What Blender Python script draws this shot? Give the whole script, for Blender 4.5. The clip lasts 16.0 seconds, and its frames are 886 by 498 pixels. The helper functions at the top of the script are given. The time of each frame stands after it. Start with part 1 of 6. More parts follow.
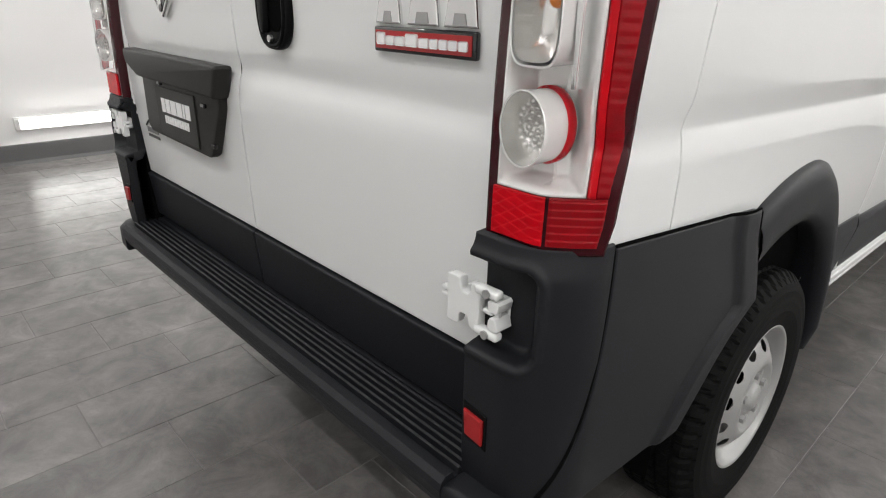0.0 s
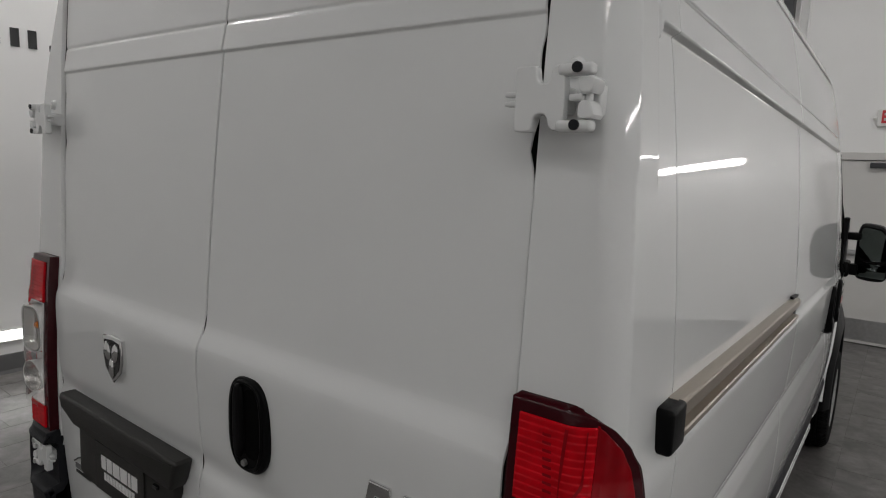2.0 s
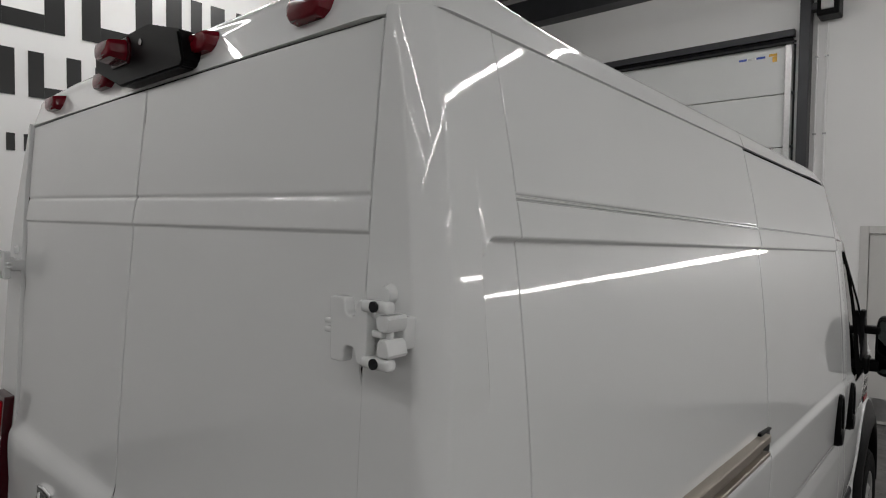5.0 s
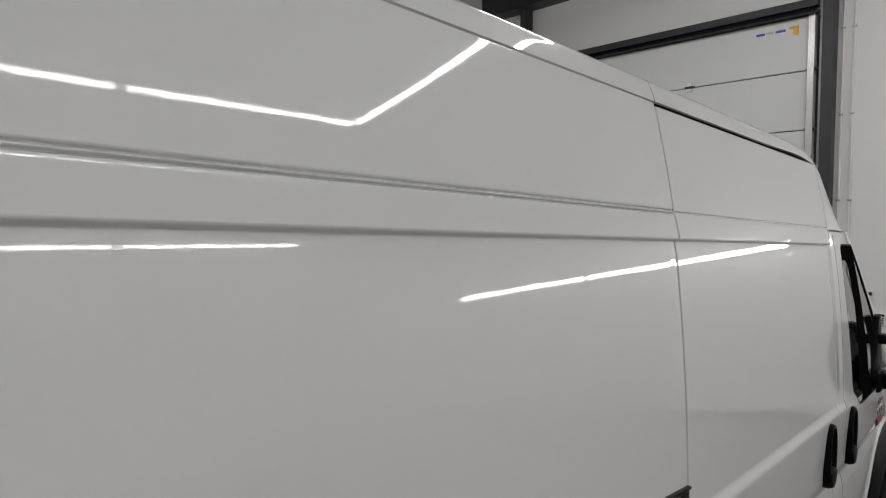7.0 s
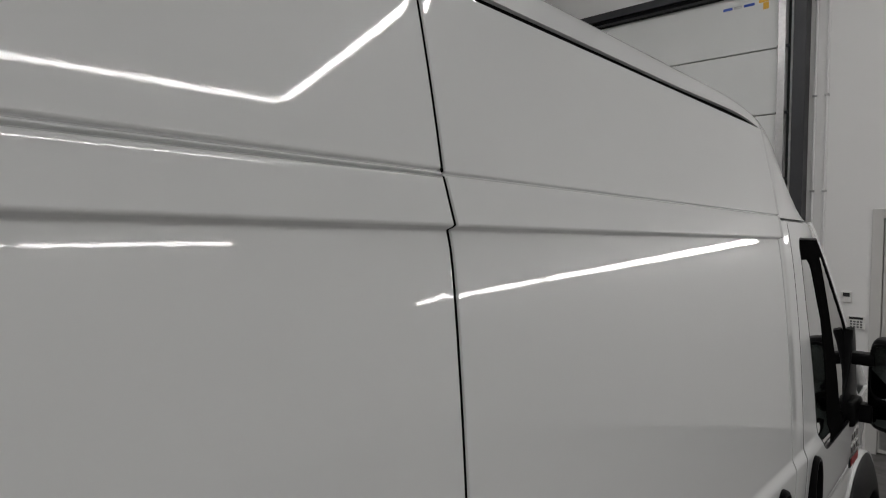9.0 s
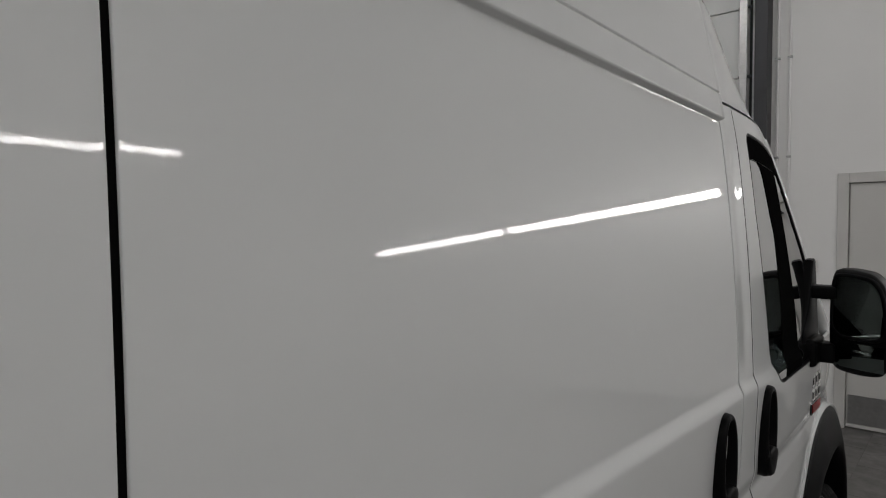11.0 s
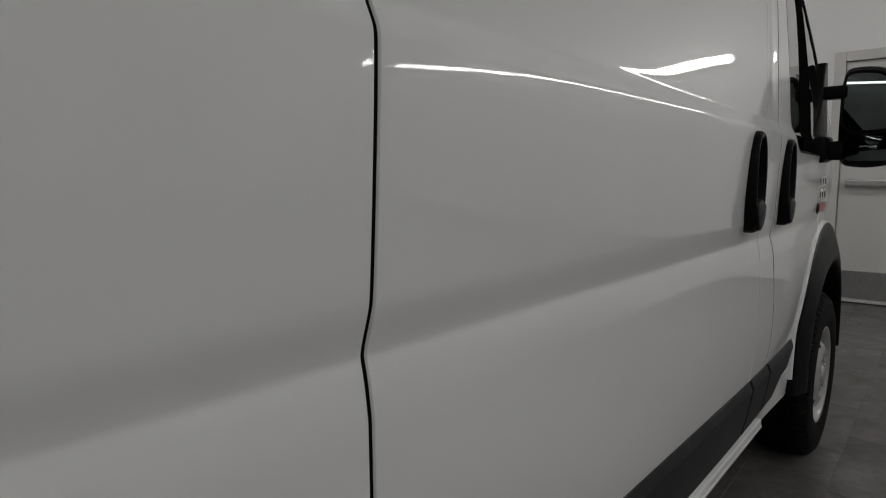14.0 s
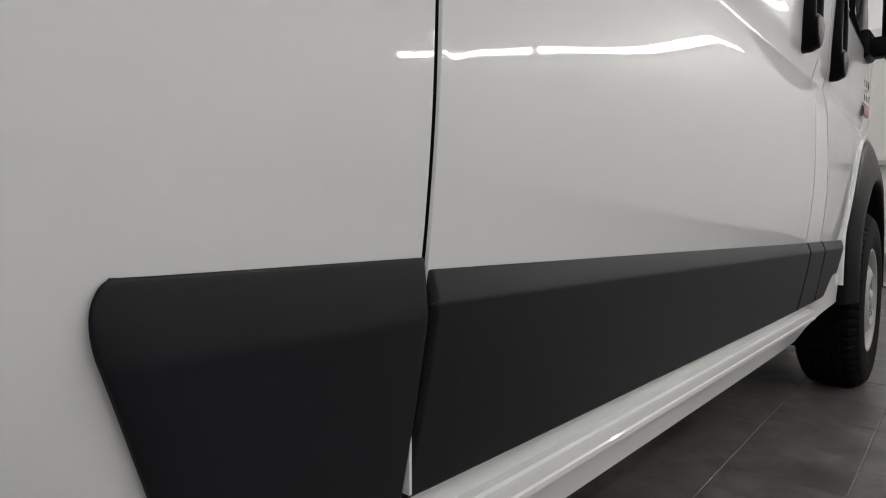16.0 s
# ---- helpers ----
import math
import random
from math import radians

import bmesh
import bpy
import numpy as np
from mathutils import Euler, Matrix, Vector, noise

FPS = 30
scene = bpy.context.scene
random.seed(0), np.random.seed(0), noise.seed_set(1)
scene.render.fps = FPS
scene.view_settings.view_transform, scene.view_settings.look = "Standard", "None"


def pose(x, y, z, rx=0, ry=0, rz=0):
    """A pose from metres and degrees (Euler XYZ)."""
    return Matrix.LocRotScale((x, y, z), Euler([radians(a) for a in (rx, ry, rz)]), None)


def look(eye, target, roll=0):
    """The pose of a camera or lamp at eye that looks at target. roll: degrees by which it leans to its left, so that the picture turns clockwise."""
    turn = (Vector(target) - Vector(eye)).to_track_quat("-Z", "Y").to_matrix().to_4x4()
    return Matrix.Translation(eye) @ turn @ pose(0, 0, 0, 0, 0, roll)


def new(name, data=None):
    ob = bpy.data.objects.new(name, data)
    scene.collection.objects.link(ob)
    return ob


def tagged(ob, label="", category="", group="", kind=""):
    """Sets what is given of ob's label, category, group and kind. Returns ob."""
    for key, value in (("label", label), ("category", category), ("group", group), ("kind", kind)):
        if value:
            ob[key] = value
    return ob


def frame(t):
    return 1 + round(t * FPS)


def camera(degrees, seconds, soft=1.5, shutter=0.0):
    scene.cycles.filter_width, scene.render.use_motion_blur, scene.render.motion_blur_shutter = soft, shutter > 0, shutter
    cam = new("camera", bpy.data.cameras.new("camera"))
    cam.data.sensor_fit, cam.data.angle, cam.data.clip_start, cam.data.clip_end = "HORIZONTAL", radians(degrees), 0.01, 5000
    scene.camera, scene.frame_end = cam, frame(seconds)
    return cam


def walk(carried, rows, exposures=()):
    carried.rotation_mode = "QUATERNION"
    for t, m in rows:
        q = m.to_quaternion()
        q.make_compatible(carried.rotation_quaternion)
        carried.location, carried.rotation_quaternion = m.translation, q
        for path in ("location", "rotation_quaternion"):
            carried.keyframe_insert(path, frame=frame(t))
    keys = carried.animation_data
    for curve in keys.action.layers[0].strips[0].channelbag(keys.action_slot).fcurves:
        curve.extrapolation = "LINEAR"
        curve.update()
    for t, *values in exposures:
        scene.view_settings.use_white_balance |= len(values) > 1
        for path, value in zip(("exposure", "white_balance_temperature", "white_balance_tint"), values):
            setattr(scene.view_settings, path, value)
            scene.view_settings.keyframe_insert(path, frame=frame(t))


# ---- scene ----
cam = camera(72.1, 16.0, 1.1)

EXPOSURES = [(0.0, 1.33), (0.5, 1.18), (1.0, 0.8), (1.5, 0.2), (2.0, -0.06), (2.5, -0.22), (3.0, -0.25), (4.0, -0.2), (6.5, -0.1), (7.0, 0.05), (7.5, 0.04), (8.5, -0.22), (11.0, -0.33), (12.5, -0.4), (14.0, -0.4), (14.5, -0.36), (15.0, -0.17), (15.5, 0.05), (16.0, 0.62)]      # seconds, stops
PATH = [
    (0, (1.437, -0.675, 1.36), (0.089, 0.6, 0.614), 1.3),
    (0.5, (1.386, -0.774, 1.534), (0.146, 0.603, 0.781), 1.5),
    (1, (1.357, -0.81, 1.676), (0.167, 0.684, 1.081), 2.1),
    (1.5, (1.302, -0.797, 1.79), (0.104, 0.762, 1.422), 2.1),
    (2, (1.281, -0.757, 1.947), (0.083, 0.82, 1.668), 2.0),
    (2.5, (1.274, -0.735, 2.081), (0.081, 0.857, 1.87), 1.8),
    (3, (1.297, -0.741, 2.16), (0.112, 0.865, 2.039), 1.5),
    (3.5, (1.338, -0.742, 2.201), (0.163, 0.874, 2.123), 1.3),
    (4, (1.412, -0.716, 2.198), (0.198, 0.872, 2.126), 1.0),
    (6.5, (1.557, 0.001, 2.161), (0.148, 1.418, 2.072), 0.5),
    (7, (1.586, 0.231, 2.16), (0.179, 1.649, 2.071), 0.3),
    (7.5, (1.57, 0.501, 2.145), (0.156, 1.912, 2.054), 0.2),
    (8, (1.509, 0.743, 2.157), (0.103, 2.162, 2.062), 0.3),
    (8.5, (1.485, 0.931, 2.151), (0.092, 2.363, 2.055), 0.2),
    (11, (1.45, 1.486, 1.826), (0.122, 2.98, 1.741), -0.4),
    (11.5, (1.469, 1.485, 1.706), (0.146, 2.983, 1.62), -0.5),
    (12, (1.491, 1.47, 1.629), (0.178, 2.976, 1.528), -0.3),
    (12.5, (1.499, 1.444, 1.556), (0.188, 2.947, 1.4), -0.2),
    (13, (1.483, 1.353, 1.543), (0.186, 2.855, 1.294), -0.4),
    (13.5, (1.411, 1.283, 1.472), (0.119, 2.785, 1.204), -0.8),
    (14, (1.408, 1.268, 1.32), (0.126, 2.779, 1.046), -1.1),
    (14.5, (1.418, 1.23, 1.111), (0.131, 2.744, 0.883), -1.5),
    (15, (1.411, 1.225, 1.016), (0.097, 2.727, 0.887), -1.5),
    (15.5, (1.357, 1.247, 0.9), (0.038, 2.746, 0.777), -1.6),
    (16, (1.324, 1.267, 0.794), (0.008, 2.766, 0.648), -1.0),
]
walk(cam, [(t, look(eye, target, roll)) for t, eye, target, roll in PATH], EXPOSURES)

# ---- world, exposure and light ----
world = bpy.data.worlds.new("world")
world.use_nodes = True
world.node_tree.nodes["Background"].inputs[0].default_value = (0.5, 0.5, 0.5, 1)
world.node_tree.nodes["Background"].inputs[1].default_value = 0.02
scene.world = world
TUBE = 26.0          # strength of the lit tubes


# ---- materials ----
def mat(name, color, rough=0.5, metal=0.0, coat=0.0, var=0.06, scale=6.0, bump=0.0, grain=180.0, rvar=0.05, coat_rough=0.03, spec=0.5, stretch=None):
    m = bpy.data.materials.new(name)
    m.use_nodes = True
    nt = m.node_tree
    b = nt.nodes["Principled BSDF"]
    co = nt.nodes.new("ShaderNodeTexCoord")
    n1 = nt.nodes.new("ShaderNodeTexNoise")
    n1.inputs["Scale"].default_value, n1.inputs["Detail"].default_value = scale, 5
    place = co.outputs["Object"]
    if stretch:                      # draws the grain out along one axis
        mp = nt.nodes.new("ShaderNodeMapping")
        mp.inputs["Scale"].default_value = stretch
        nt.links.new(place, mp.inputs["Vector"])
        place = mp.outputs["Vector"]
    nt.links.new(place, n1.inputs["Vector"])
    mix = nt.nodes.new("ShaderNodeMix")
    mix.data_type = "RGBA"
    c = Vector(color)
    mix.inputs["A"].default_value = (*(c * (1 - var)), 1)
    mix.inputs["B"].default_value = (*(c * (1 + var)), 1)
    nt.links.new(n1.outputs["Fac"], mix.inputs["Factor"])
    nt.links.new(mix.outputs["Result"], b.inputs["Base Color"])
    n2 = nt.nodes.new("ShaderNodeTexNoise")
    n2.inputs["Scale"].default_value, n2.inputs["Detail"].default_value = grain, 3
    nt.links.new(place, n2.inputs["Vector"])
    mr = nt.nodes.new("ShaderNodeMapRange")
    mr.inputs["To Min"].default_value, mr.inputs["To Max"].default_value = max(0.0, rough - rvar), min(1, rough + rvar)
    nt.links.new(n2.outputs["Fac"], mr.inputs["Value"])
    nt.links.new(mr.outputs["Result"], b.inputs["Roughness"])
    b.inputs["Metallic"].default_value = metal
    b.inputs["Specular IOR Level"].default_value = spec
    b.inputs["Coat Weight"].default_value, b.inputs["Coat Roughness"].default_value = coat, coat_rough
    if bump:
        bp = nt.nodes.new("ShaderNodeBump")
        bp.inputs["Strength"].default_value, bp.inputs["Distance"].default_value = bump, 0.002
        nt.links.new(n2.outputs["Fac"], bp.inputs["Height"])
        nt.links.new(bp.outputs["Normal"], b.inputs["Normal"])
        if coat:
            nt.links.new(bp.outputs["Normal"], b.inputs["Coat Normal"])
    return m


PAINT = mat("white_van_paint", (0.71, 0.718, 0.715), 0.42, coat=1.0, var=0.012, scale=2.5, bump=0.012, grain=130, coat_rough=0.03, spec=0.15)
# near-black without sheen: stands for gap shade, also colours dark inner parts
SHELL = mat("gap_shade_matt_black", (0.005, 0.005, 0.005), 0.9, spec=0.0)
BLACK = mat("black_moulded_plastic", (0.0042, 0.0042, 0.0046), 0.40, var=0.15, scale=14, bump=0.08, grain=900, spec=0.08)
GREY = mat("charcoal_grained_plastic", (0.0098, 0.0104, 0.0130), 0.46, var=0.10, scale=5, bump=0.18, grain=1100, spec=0.24)
GLOSS = mat("glossy_black_plastic", (0.008, 0.008, 0.009), 0.12, var=0.1, coat=0.5)
PLATE_GREY = mat("weathered_grey_plastic", (0.024, 0.023, 0.0215), 0.5, var=0.15, scale=9, bump=0.1, grain=700, spec=0.3)
RUBBER = mat("tyre_rubber", (0.005, 0.005, 0.005), 0.72, var=0.3, scale=18, bump=0.25, grain=400, spec=0.09)
STEEL = mat("silver_painted_steel", (0.34, 0.34, 0.335), 0.38, metal=0.25, var=0.10, scale=12, bump=0.05, grain=300)
ALU = mat("worn_bare_aluminium", (0.40, 0.355, 0.305), 0.40, metal=0.85, var=0.30, scale=9, grain=30, rvar=0.08, stretch=(1, 0.06, 1), bump=0.05)
CHROME = mat("chrome_trim", (0.80, 0.80, 0.80), 0.06, metal=1.0, var=0.02)
REFLECTOR = mat("lamp_reflector", (0.92, 0.92, 0.91), 0.16, metal=0.32, var=0.06, scale=60, bump=0.12, grain=110)
BOWL = mat("silvered_lamp_bowl", (0.86, 0.85, 0.83), 0.16, metal=0.75, var=0.1, scale=40, bump=0.1, grain=90)
RED = mat("red_lamp_plastic", (0.50, 0.0015, 0.0075), 0.25, coat=0.10, var=0.45, scale=30, coat_rough=0.03, spec=0.13)
RED_DEEP = mat("deep_red_lamp_plastic", (0.25, 0.0010, 0.0050), 0.18, coat=0.2, var=0.35, scale=22, coat_rough=0.02, spec=0.2)
DARKRED = mat("dark_red_lamp_plastic", (0.035, 0.0015, 0.004), 0.15, coat=0.1, var=0.3, scale=30, coat_rough=0.02, spec=0.25)
MARKER = mat("deep_red_marker_plastic", (0.125, 0.002, 0.008), 0.14, coat=0.12, var=0.4, scale=50, spec=0.25)
AMBER = mat("amber_bulb", (0.75, 0.22, 0.02), 0.15, coat=0.6)
BADGE_RED = mat("red_badge_enamel", (0.33, 0.012, 0.014), 0.3, var=0.1)
WALL = mat("white_wall_paint", (0.86, 0.855, 0.845), 0.55, var=0.03, scale=1.2, bump=0.10, grain=60)
CEIL = mat("grey_ceiling_deck", (0.22, 0.22, 0.225), 0.6, var=0.10, scale=2)
BASEBOARD = mat("grey_vinyl_base", (0.13, 0.13, 0.13), 0.45, var=0.08)
BEAM = mat("dark_steel", (0.045, 0.046, 0.05), 0.45, metal=0.3, var=0.2)
GDOOR = mat("white_door_panel", (0.76, 0.77, 0.76), 0.42, var=0.04, scale=3, bump=0.08, grain=250)
GALV = mat("galvanised_steel", (0.50, 0.50, 0.50), 0.35, metal=0.9, var=0.2, scale=30)
DOORPAINT = mat("grey_door_paint", (0.62, 0.61, 0.59), 0.4, var=0.03)
LETTER = mat("black_wall_lettering", (0.010, 0.010, 0.010), 0.35, var=0.1)
PLATE_WHITE = mat("white_print", (0.75, 0.75, 0.75), 0.4)
EXIT_WHITE = mat("white_sign_plastic", (0.75, 0.74, 0.72), 0.4, var=0.03)
BLUE = mat("blue_sticker", (0.03, 0.09, 0.45), 0.4)
YELLOW = mat("yellow_sticker", (0.75, 0.42, 0.03), 0.4)
RED_PAINT = mat("red_enamel_paint", (0.32, 0.015, 0.02), 0.35, var=0.1)
GROUT = mat("grey_grout", (0.16, 0.155, 0.15), 0.85, var=0.1, scale=20)
SEAT = mat("dark_seat_cloth", (0.03, 0.03, 0.032), 0.9, var=0.2, scale=30)


def tile_material():
    m = bpy.data.materials.new("grey_stone_floor_tile")
    m.use_nodes = True
    nt = m.node_tree
    b = nt.nodes["Principled BSDF"]
    co = nt.nodes.new("ShaderNodeTexCoord")
    geo = nt.nodes.new("ShaderNodeNewGeometry")
    info = nt.nodes.new("ShaderNodeObjectInfo")
    add = nt.nodes.new("ShaderNodeMath")
    add.operation = "ADD"
    nt.links.new(geo.outputs["Random Per Island"], add.inputs[0])
    nt.links.new(info.outputs["Random"], add.inputs[1])
    n1 = nt.nodes.new("ShaderNodeTexNoise")
    n1.noise_dimensions = "4D"
    n1.inputs["Scale"].default_value, n1.inputs["Detail"].default_value, n1.inputs["Roughness"].default_value = 3.2, 8, 0.62
    nt.links.new(geo.outputs["Position"], n1.inputs["Vector"])
    w = nt.nodes.new("ShaderNodeMath")
    w.operation = "MULTIPLY"
    w.inputs[1].default_value = 9.0
    nt.links.new(add.outputs[0], w.inputs[0])
    nt.links.new(w.outputs[0], n1.inputs["W"])
    ramp = nt.nodes.new("ShaderNodeValToRGB")
    ramp.color_ramp.elements[0].position, ramp.color_ramp.elements[0].color = 0.28, (0.088, 0.083, 0.081, 1)
    ramp.color_ramp.elements[1].position, ramp.color_ramp.elements[1].color = 0.74, (0.232, 0.220, 0.211, 1)
    nt.links.new(n1.outputs["Fac"], ramp.inputs["Fac"])
    # scuffs and dried dirt over many tiles
    n3 = nt.nodes.new("ShaderNodeTexNoise")
    n3.inputs["Scale"].default_value, n3.inputs["Detail"].default_value, n3.inputs["Roughness"].default_value, n3.inputs["Distortion"].default_value = 5.5, 10, 0.72, 0.6
    nt.links.new(geo.outputs["Position"], n3.inputs["Vector"])
    dirt = nt.nodes.new("ShaderNodeMapRange")
    dirt.inputs["From Min"].default_value, dirt.inputs["From Max"].default_value = 0.40, 0.66
    dirt.inputs["To Min"].default_value, dirt.inputs["To Max"].default_value = 0.62, 1.12
    nt.links.new(n3.outputs["Fac"], dirt.inputs["Value"])
    soil = nt.nodes.new("ShaderNodeVectorMath")
    soil.operation = "SCALE"
    nt.links.new(ramp.outputs["Color"], soil.inputs[0])
    nt.links.new(dirt.outputs["Result"], soil.inputs["Scale"])
    nt.links.new(soil.outputs["Vector"], b.inputs["Base Color"])
    n2 = nt.nodes.new("ShaderNodeTexNoise")
    n2.inputs["Scale"].default_value, n2.inputs["Detail"].default_value = 14.0, 6
    nt.links.new(geo.outputs["Position"], n2.inputs["Vector"])
    mr = nt.nodes.new("ShaderNodeMapRange")
    mr.inputs["To Min"].default_value, mr.inputs["To Max"].default_value = 0.22, 0.46
    nt.links.new(n2.outputs["Fac"], mr.inputs["Value"])
    nt.links.new(mr.outputs["Result"], b.inputs["Roughness"])
    bp = nt.nodes.new("ShaderNodeBump")
    bp.inputs["Strength"].default_value, bp.inputs["Distance"].default_value = 0.12, 0.002
    nt.links.new(n2.outputs["Fac"], bp.inputs["Height"])
    nt.links.new(bp.outputs["Normal"], b.inputs["Normal"])
    return m


TILE = tile_material()


def glow(name, color, strength):
    m = bpy.data.materials.new(name)
    m.use_nodes = True
    b = m.node_tree.nodes["Principled BSDF"]
    b.inputs["Base Color"].default_value = (0.8, 0.8, 0.8, 1)
    b.inputs["Emission Color"].default_value = (*color, 1)
    b.inputs["Emission Strength"].default_value = strength
    return m


LIT = glow("lit_tube_diffuser", (1.0, 0.982, 0.965), TUBE)
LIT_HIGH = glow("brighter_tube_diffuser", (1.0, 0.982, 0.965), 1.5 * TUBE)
LIT_FLOOR = glow("shaded_tube_diffuser", (1.0, 0.982, 0.965), 0.27 * TUBE)
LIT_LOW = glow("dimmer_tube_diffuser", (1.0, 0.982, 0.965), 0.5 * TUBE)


def clear(name, color, rough=0.0, ior=1.5):
    m = bpy.data.materials.new(name)
    m.use_nodes = True
    nt = m.node_tree
    nt.nodes.remove(nt.nodes["Principled BSDF"])
    out = nt.nodes["Material Output"]
    tr = nt.nodes.new("ShaderNodeBsdfTransparent")
    tr.inputs["Color"].default_value = (*color, 1)
    gl = nt.nodes.new("ShaderNodeBsdfGlossy")
    gl.inputs["Roughness"].default_value = rough
    fr = nt.nodes.new("ShaderNodeFresnel")
    fr.inputs["IOR"].default_value = ior
    mx = nt.nodes.new("ShaderNodeMixShader")
    nt.links.new(fr.outputs[0], mx.inputs[0])
    nt.links.new(tr.outputs[0], mx.inputs[1])
    nt.links.new(gl.outputs[0], mx.inputs[2])
    nt.links.new(mx.outputs[0], out.inputs["Surface"])
    return m


GLASS = clear("tinted_window_glass", (0.50, 0.56, 0.53), 0.0, 1.75)
LENS = clear("clear_lamp_lens", (0.95, 0.95, 0.95), 0.02)


# ---- mesh helpers ----
def from_grid(P, closed_u=False, drop=None):
    """Vertices and faces of a grid of points P[i][j]."""
    ni, nj = len(P), len(P[0])
    verts = [tuple(p) for row in P for p in row]
    faces = []
    for i in range(ni if closed_u else ni - 1):
        for j in range(nj - 1):
            if drop and drop(i, j):
                continue
            k = (i + 1) % ni
            faces.append((i * nj + j, k * nj + j, k * nj + j + 1, i * nj + j + 1))
    return verts, faces


def mesh_of(verts, faces, material, smooth=True, name="mesh"):
    me = bpy.data.meshes.new(name)
    me.from_pydata(verts, [], faces)
    me.validate()
    if smooth:
        me.shade_smooth()
    me.materials.append(material)
    return me


def part(name, data, material, parent=None, label="", smooth=None):
    """Links a bmesh or a mesh as one object under a thing or a part."""
    if isinstance(data, bmesh.types.BMesh):
        bmesh.ops.recalc_face_normals(data, faces=data.faces[:])
        me = bpy.data.meshes.new(name)
        data.to_mesh(me)
        data.free()
        me.materials.append(material)
        if smooth:
            me.shade_smooth()
            me.set_sharp_from_angle(angle=radians(38))
    else:
        me = data
        me.name = name
    ob = new(name, me)
    if parent:
        ob.parent = parent
    if label:
        tagged(ob, label)
    return ob


def rbox(lo, hi, bevel=0.0, segs=2, bm=None, turn=None):
    """A box between two corners with rounded edges."""
    bm = bm or bmesh.new()
    lo, hi = Vector(lo), Vector(hi)
    m = Matrix.Translation((lo + hi) / 2)
    if turn:
        m = m @ turn
    r = bmesh.ops.create_cube(bm, size=1, matrix=m @ Matrix.Diagonal((*(hi - lo), 1)))
    if bevel:
        es = list({e for v in r["verts"] for e in v.link_edges})
        bmesh.ops.bevel(bm, geom=es, offset=bevel, segments=segs, affect="EDGES", profile=0.5)
    return bm


def soften(poly, times=2):
    """A polygon with its corners cut, round after round."""
    for _ in range(times):
        n = len(poly)
        poly = [tuple(a * k + b * (1 - k) for a, b in zip(poly[i], poly[(i + 1) % n])) for i in range(n) for k in (0.8, 0.2)]
    return poly


def prism(poly, axis, a, b, bevel=0.0, segs=2, bm=None):
    """A polygon of two coordinates drawn out along an axis from a to b."""
    bm = bm or bmesh.new()

    def put(p, t):
        return {"x": (t, p[0], p[1]), "y": (p[0], t, p[1]), "z": (p[0], p[1], t)}[axis]
    lo = [bm.verts.new(put(p, a)) for p in poly]
    hi = [bm.verts.new(put(p, b)) for p in poly]
    n = len(poly)
    fs = [bm.faces.new(lo), bm.faces.new(hi)]
    for i in range(n):
        fs.append(bm.faces.new((lo[i], lo[(i + 1) % n], hi[(i + 1) % n], hi[i])))
    bmesh.ops.recalc_face_normals(bm, faces=fs)
    if bevel:
        es = list({e for f in fs[:2] for e in f.edges})
        bmesh.ops.bevel(bm, geom=es, offset=bevel, segments=segs, affect="EDGES", profile=0.5)
    return bm


def cyl(p, q, r, segs=16, bm=None, r2=None):
    bm = bm or bmesh.new()
    p, q = Vector(p), Vector(q)
    m = Matrix.Translation((p + q) / 2) @ (q - p).to_track_quat("Z", "Y").to_matrix().to_4x4()
    bmesh.ops.create_cone(bm, cap_ends=True, segments=segs, radius1=r, radius2=r if r2 is None else r2, depth=(q - p).length, matrix=m)
    return bm


def sweep(points, r, segs=8, closed=False, bm=None):
    """A round bar along a run of points."""
    bm = bm or bmesh.new()
    pts = [Vector(p) for p in points]
    n = len(pts)
    rings = []
    for i, p in enumerate(pts):
        a = pts[(i - 1) % n] if closed or i else pts[0]
        b = pts[(i + 1) % n] if closed or i < n - 1 else pts[-1]
        d = (b - a).normalized()
        s = d.cross(Vector((0.31, 0.52, 0.79))).normalized()
        u = d.cross(s)
        rings.append([bm.verts.new(p + r * (math.cos(t) * s + math.sin(t) * u)) for t in [2 * math.pi * k / segs for k in range(segs)]])
    for i in range(n if closed else n - 1):
        A, B = rings[i], rings[(i + 1) % n]
        for k in range(segs):
            bm.faces.new((A[k], A[(k + 1) % segs], B[(k + 1) % segs], B[k]))
    if not closed:
        bm.faces.new(rings[0])
        bm.faces.new(rings[-1])
    return bm


def lathe(profile, centre, segs=64, axis="x", bump=None):
    """A profile of (radius, offset along the axis) turned round the axis."""
    P = []
    for i in range(segs):
        a = 2 * math.pi * i / segs
        row = []
        for k, (r, o) in enumerate(profile):
            if bump:
                r += bump(i, k)
            row.append((centre[0] + o, centre[1] + r * math.cos(a), centre[2] + r * math.sin(a)))
        P.append(row)
    return from_grid(P, closed_u=True)


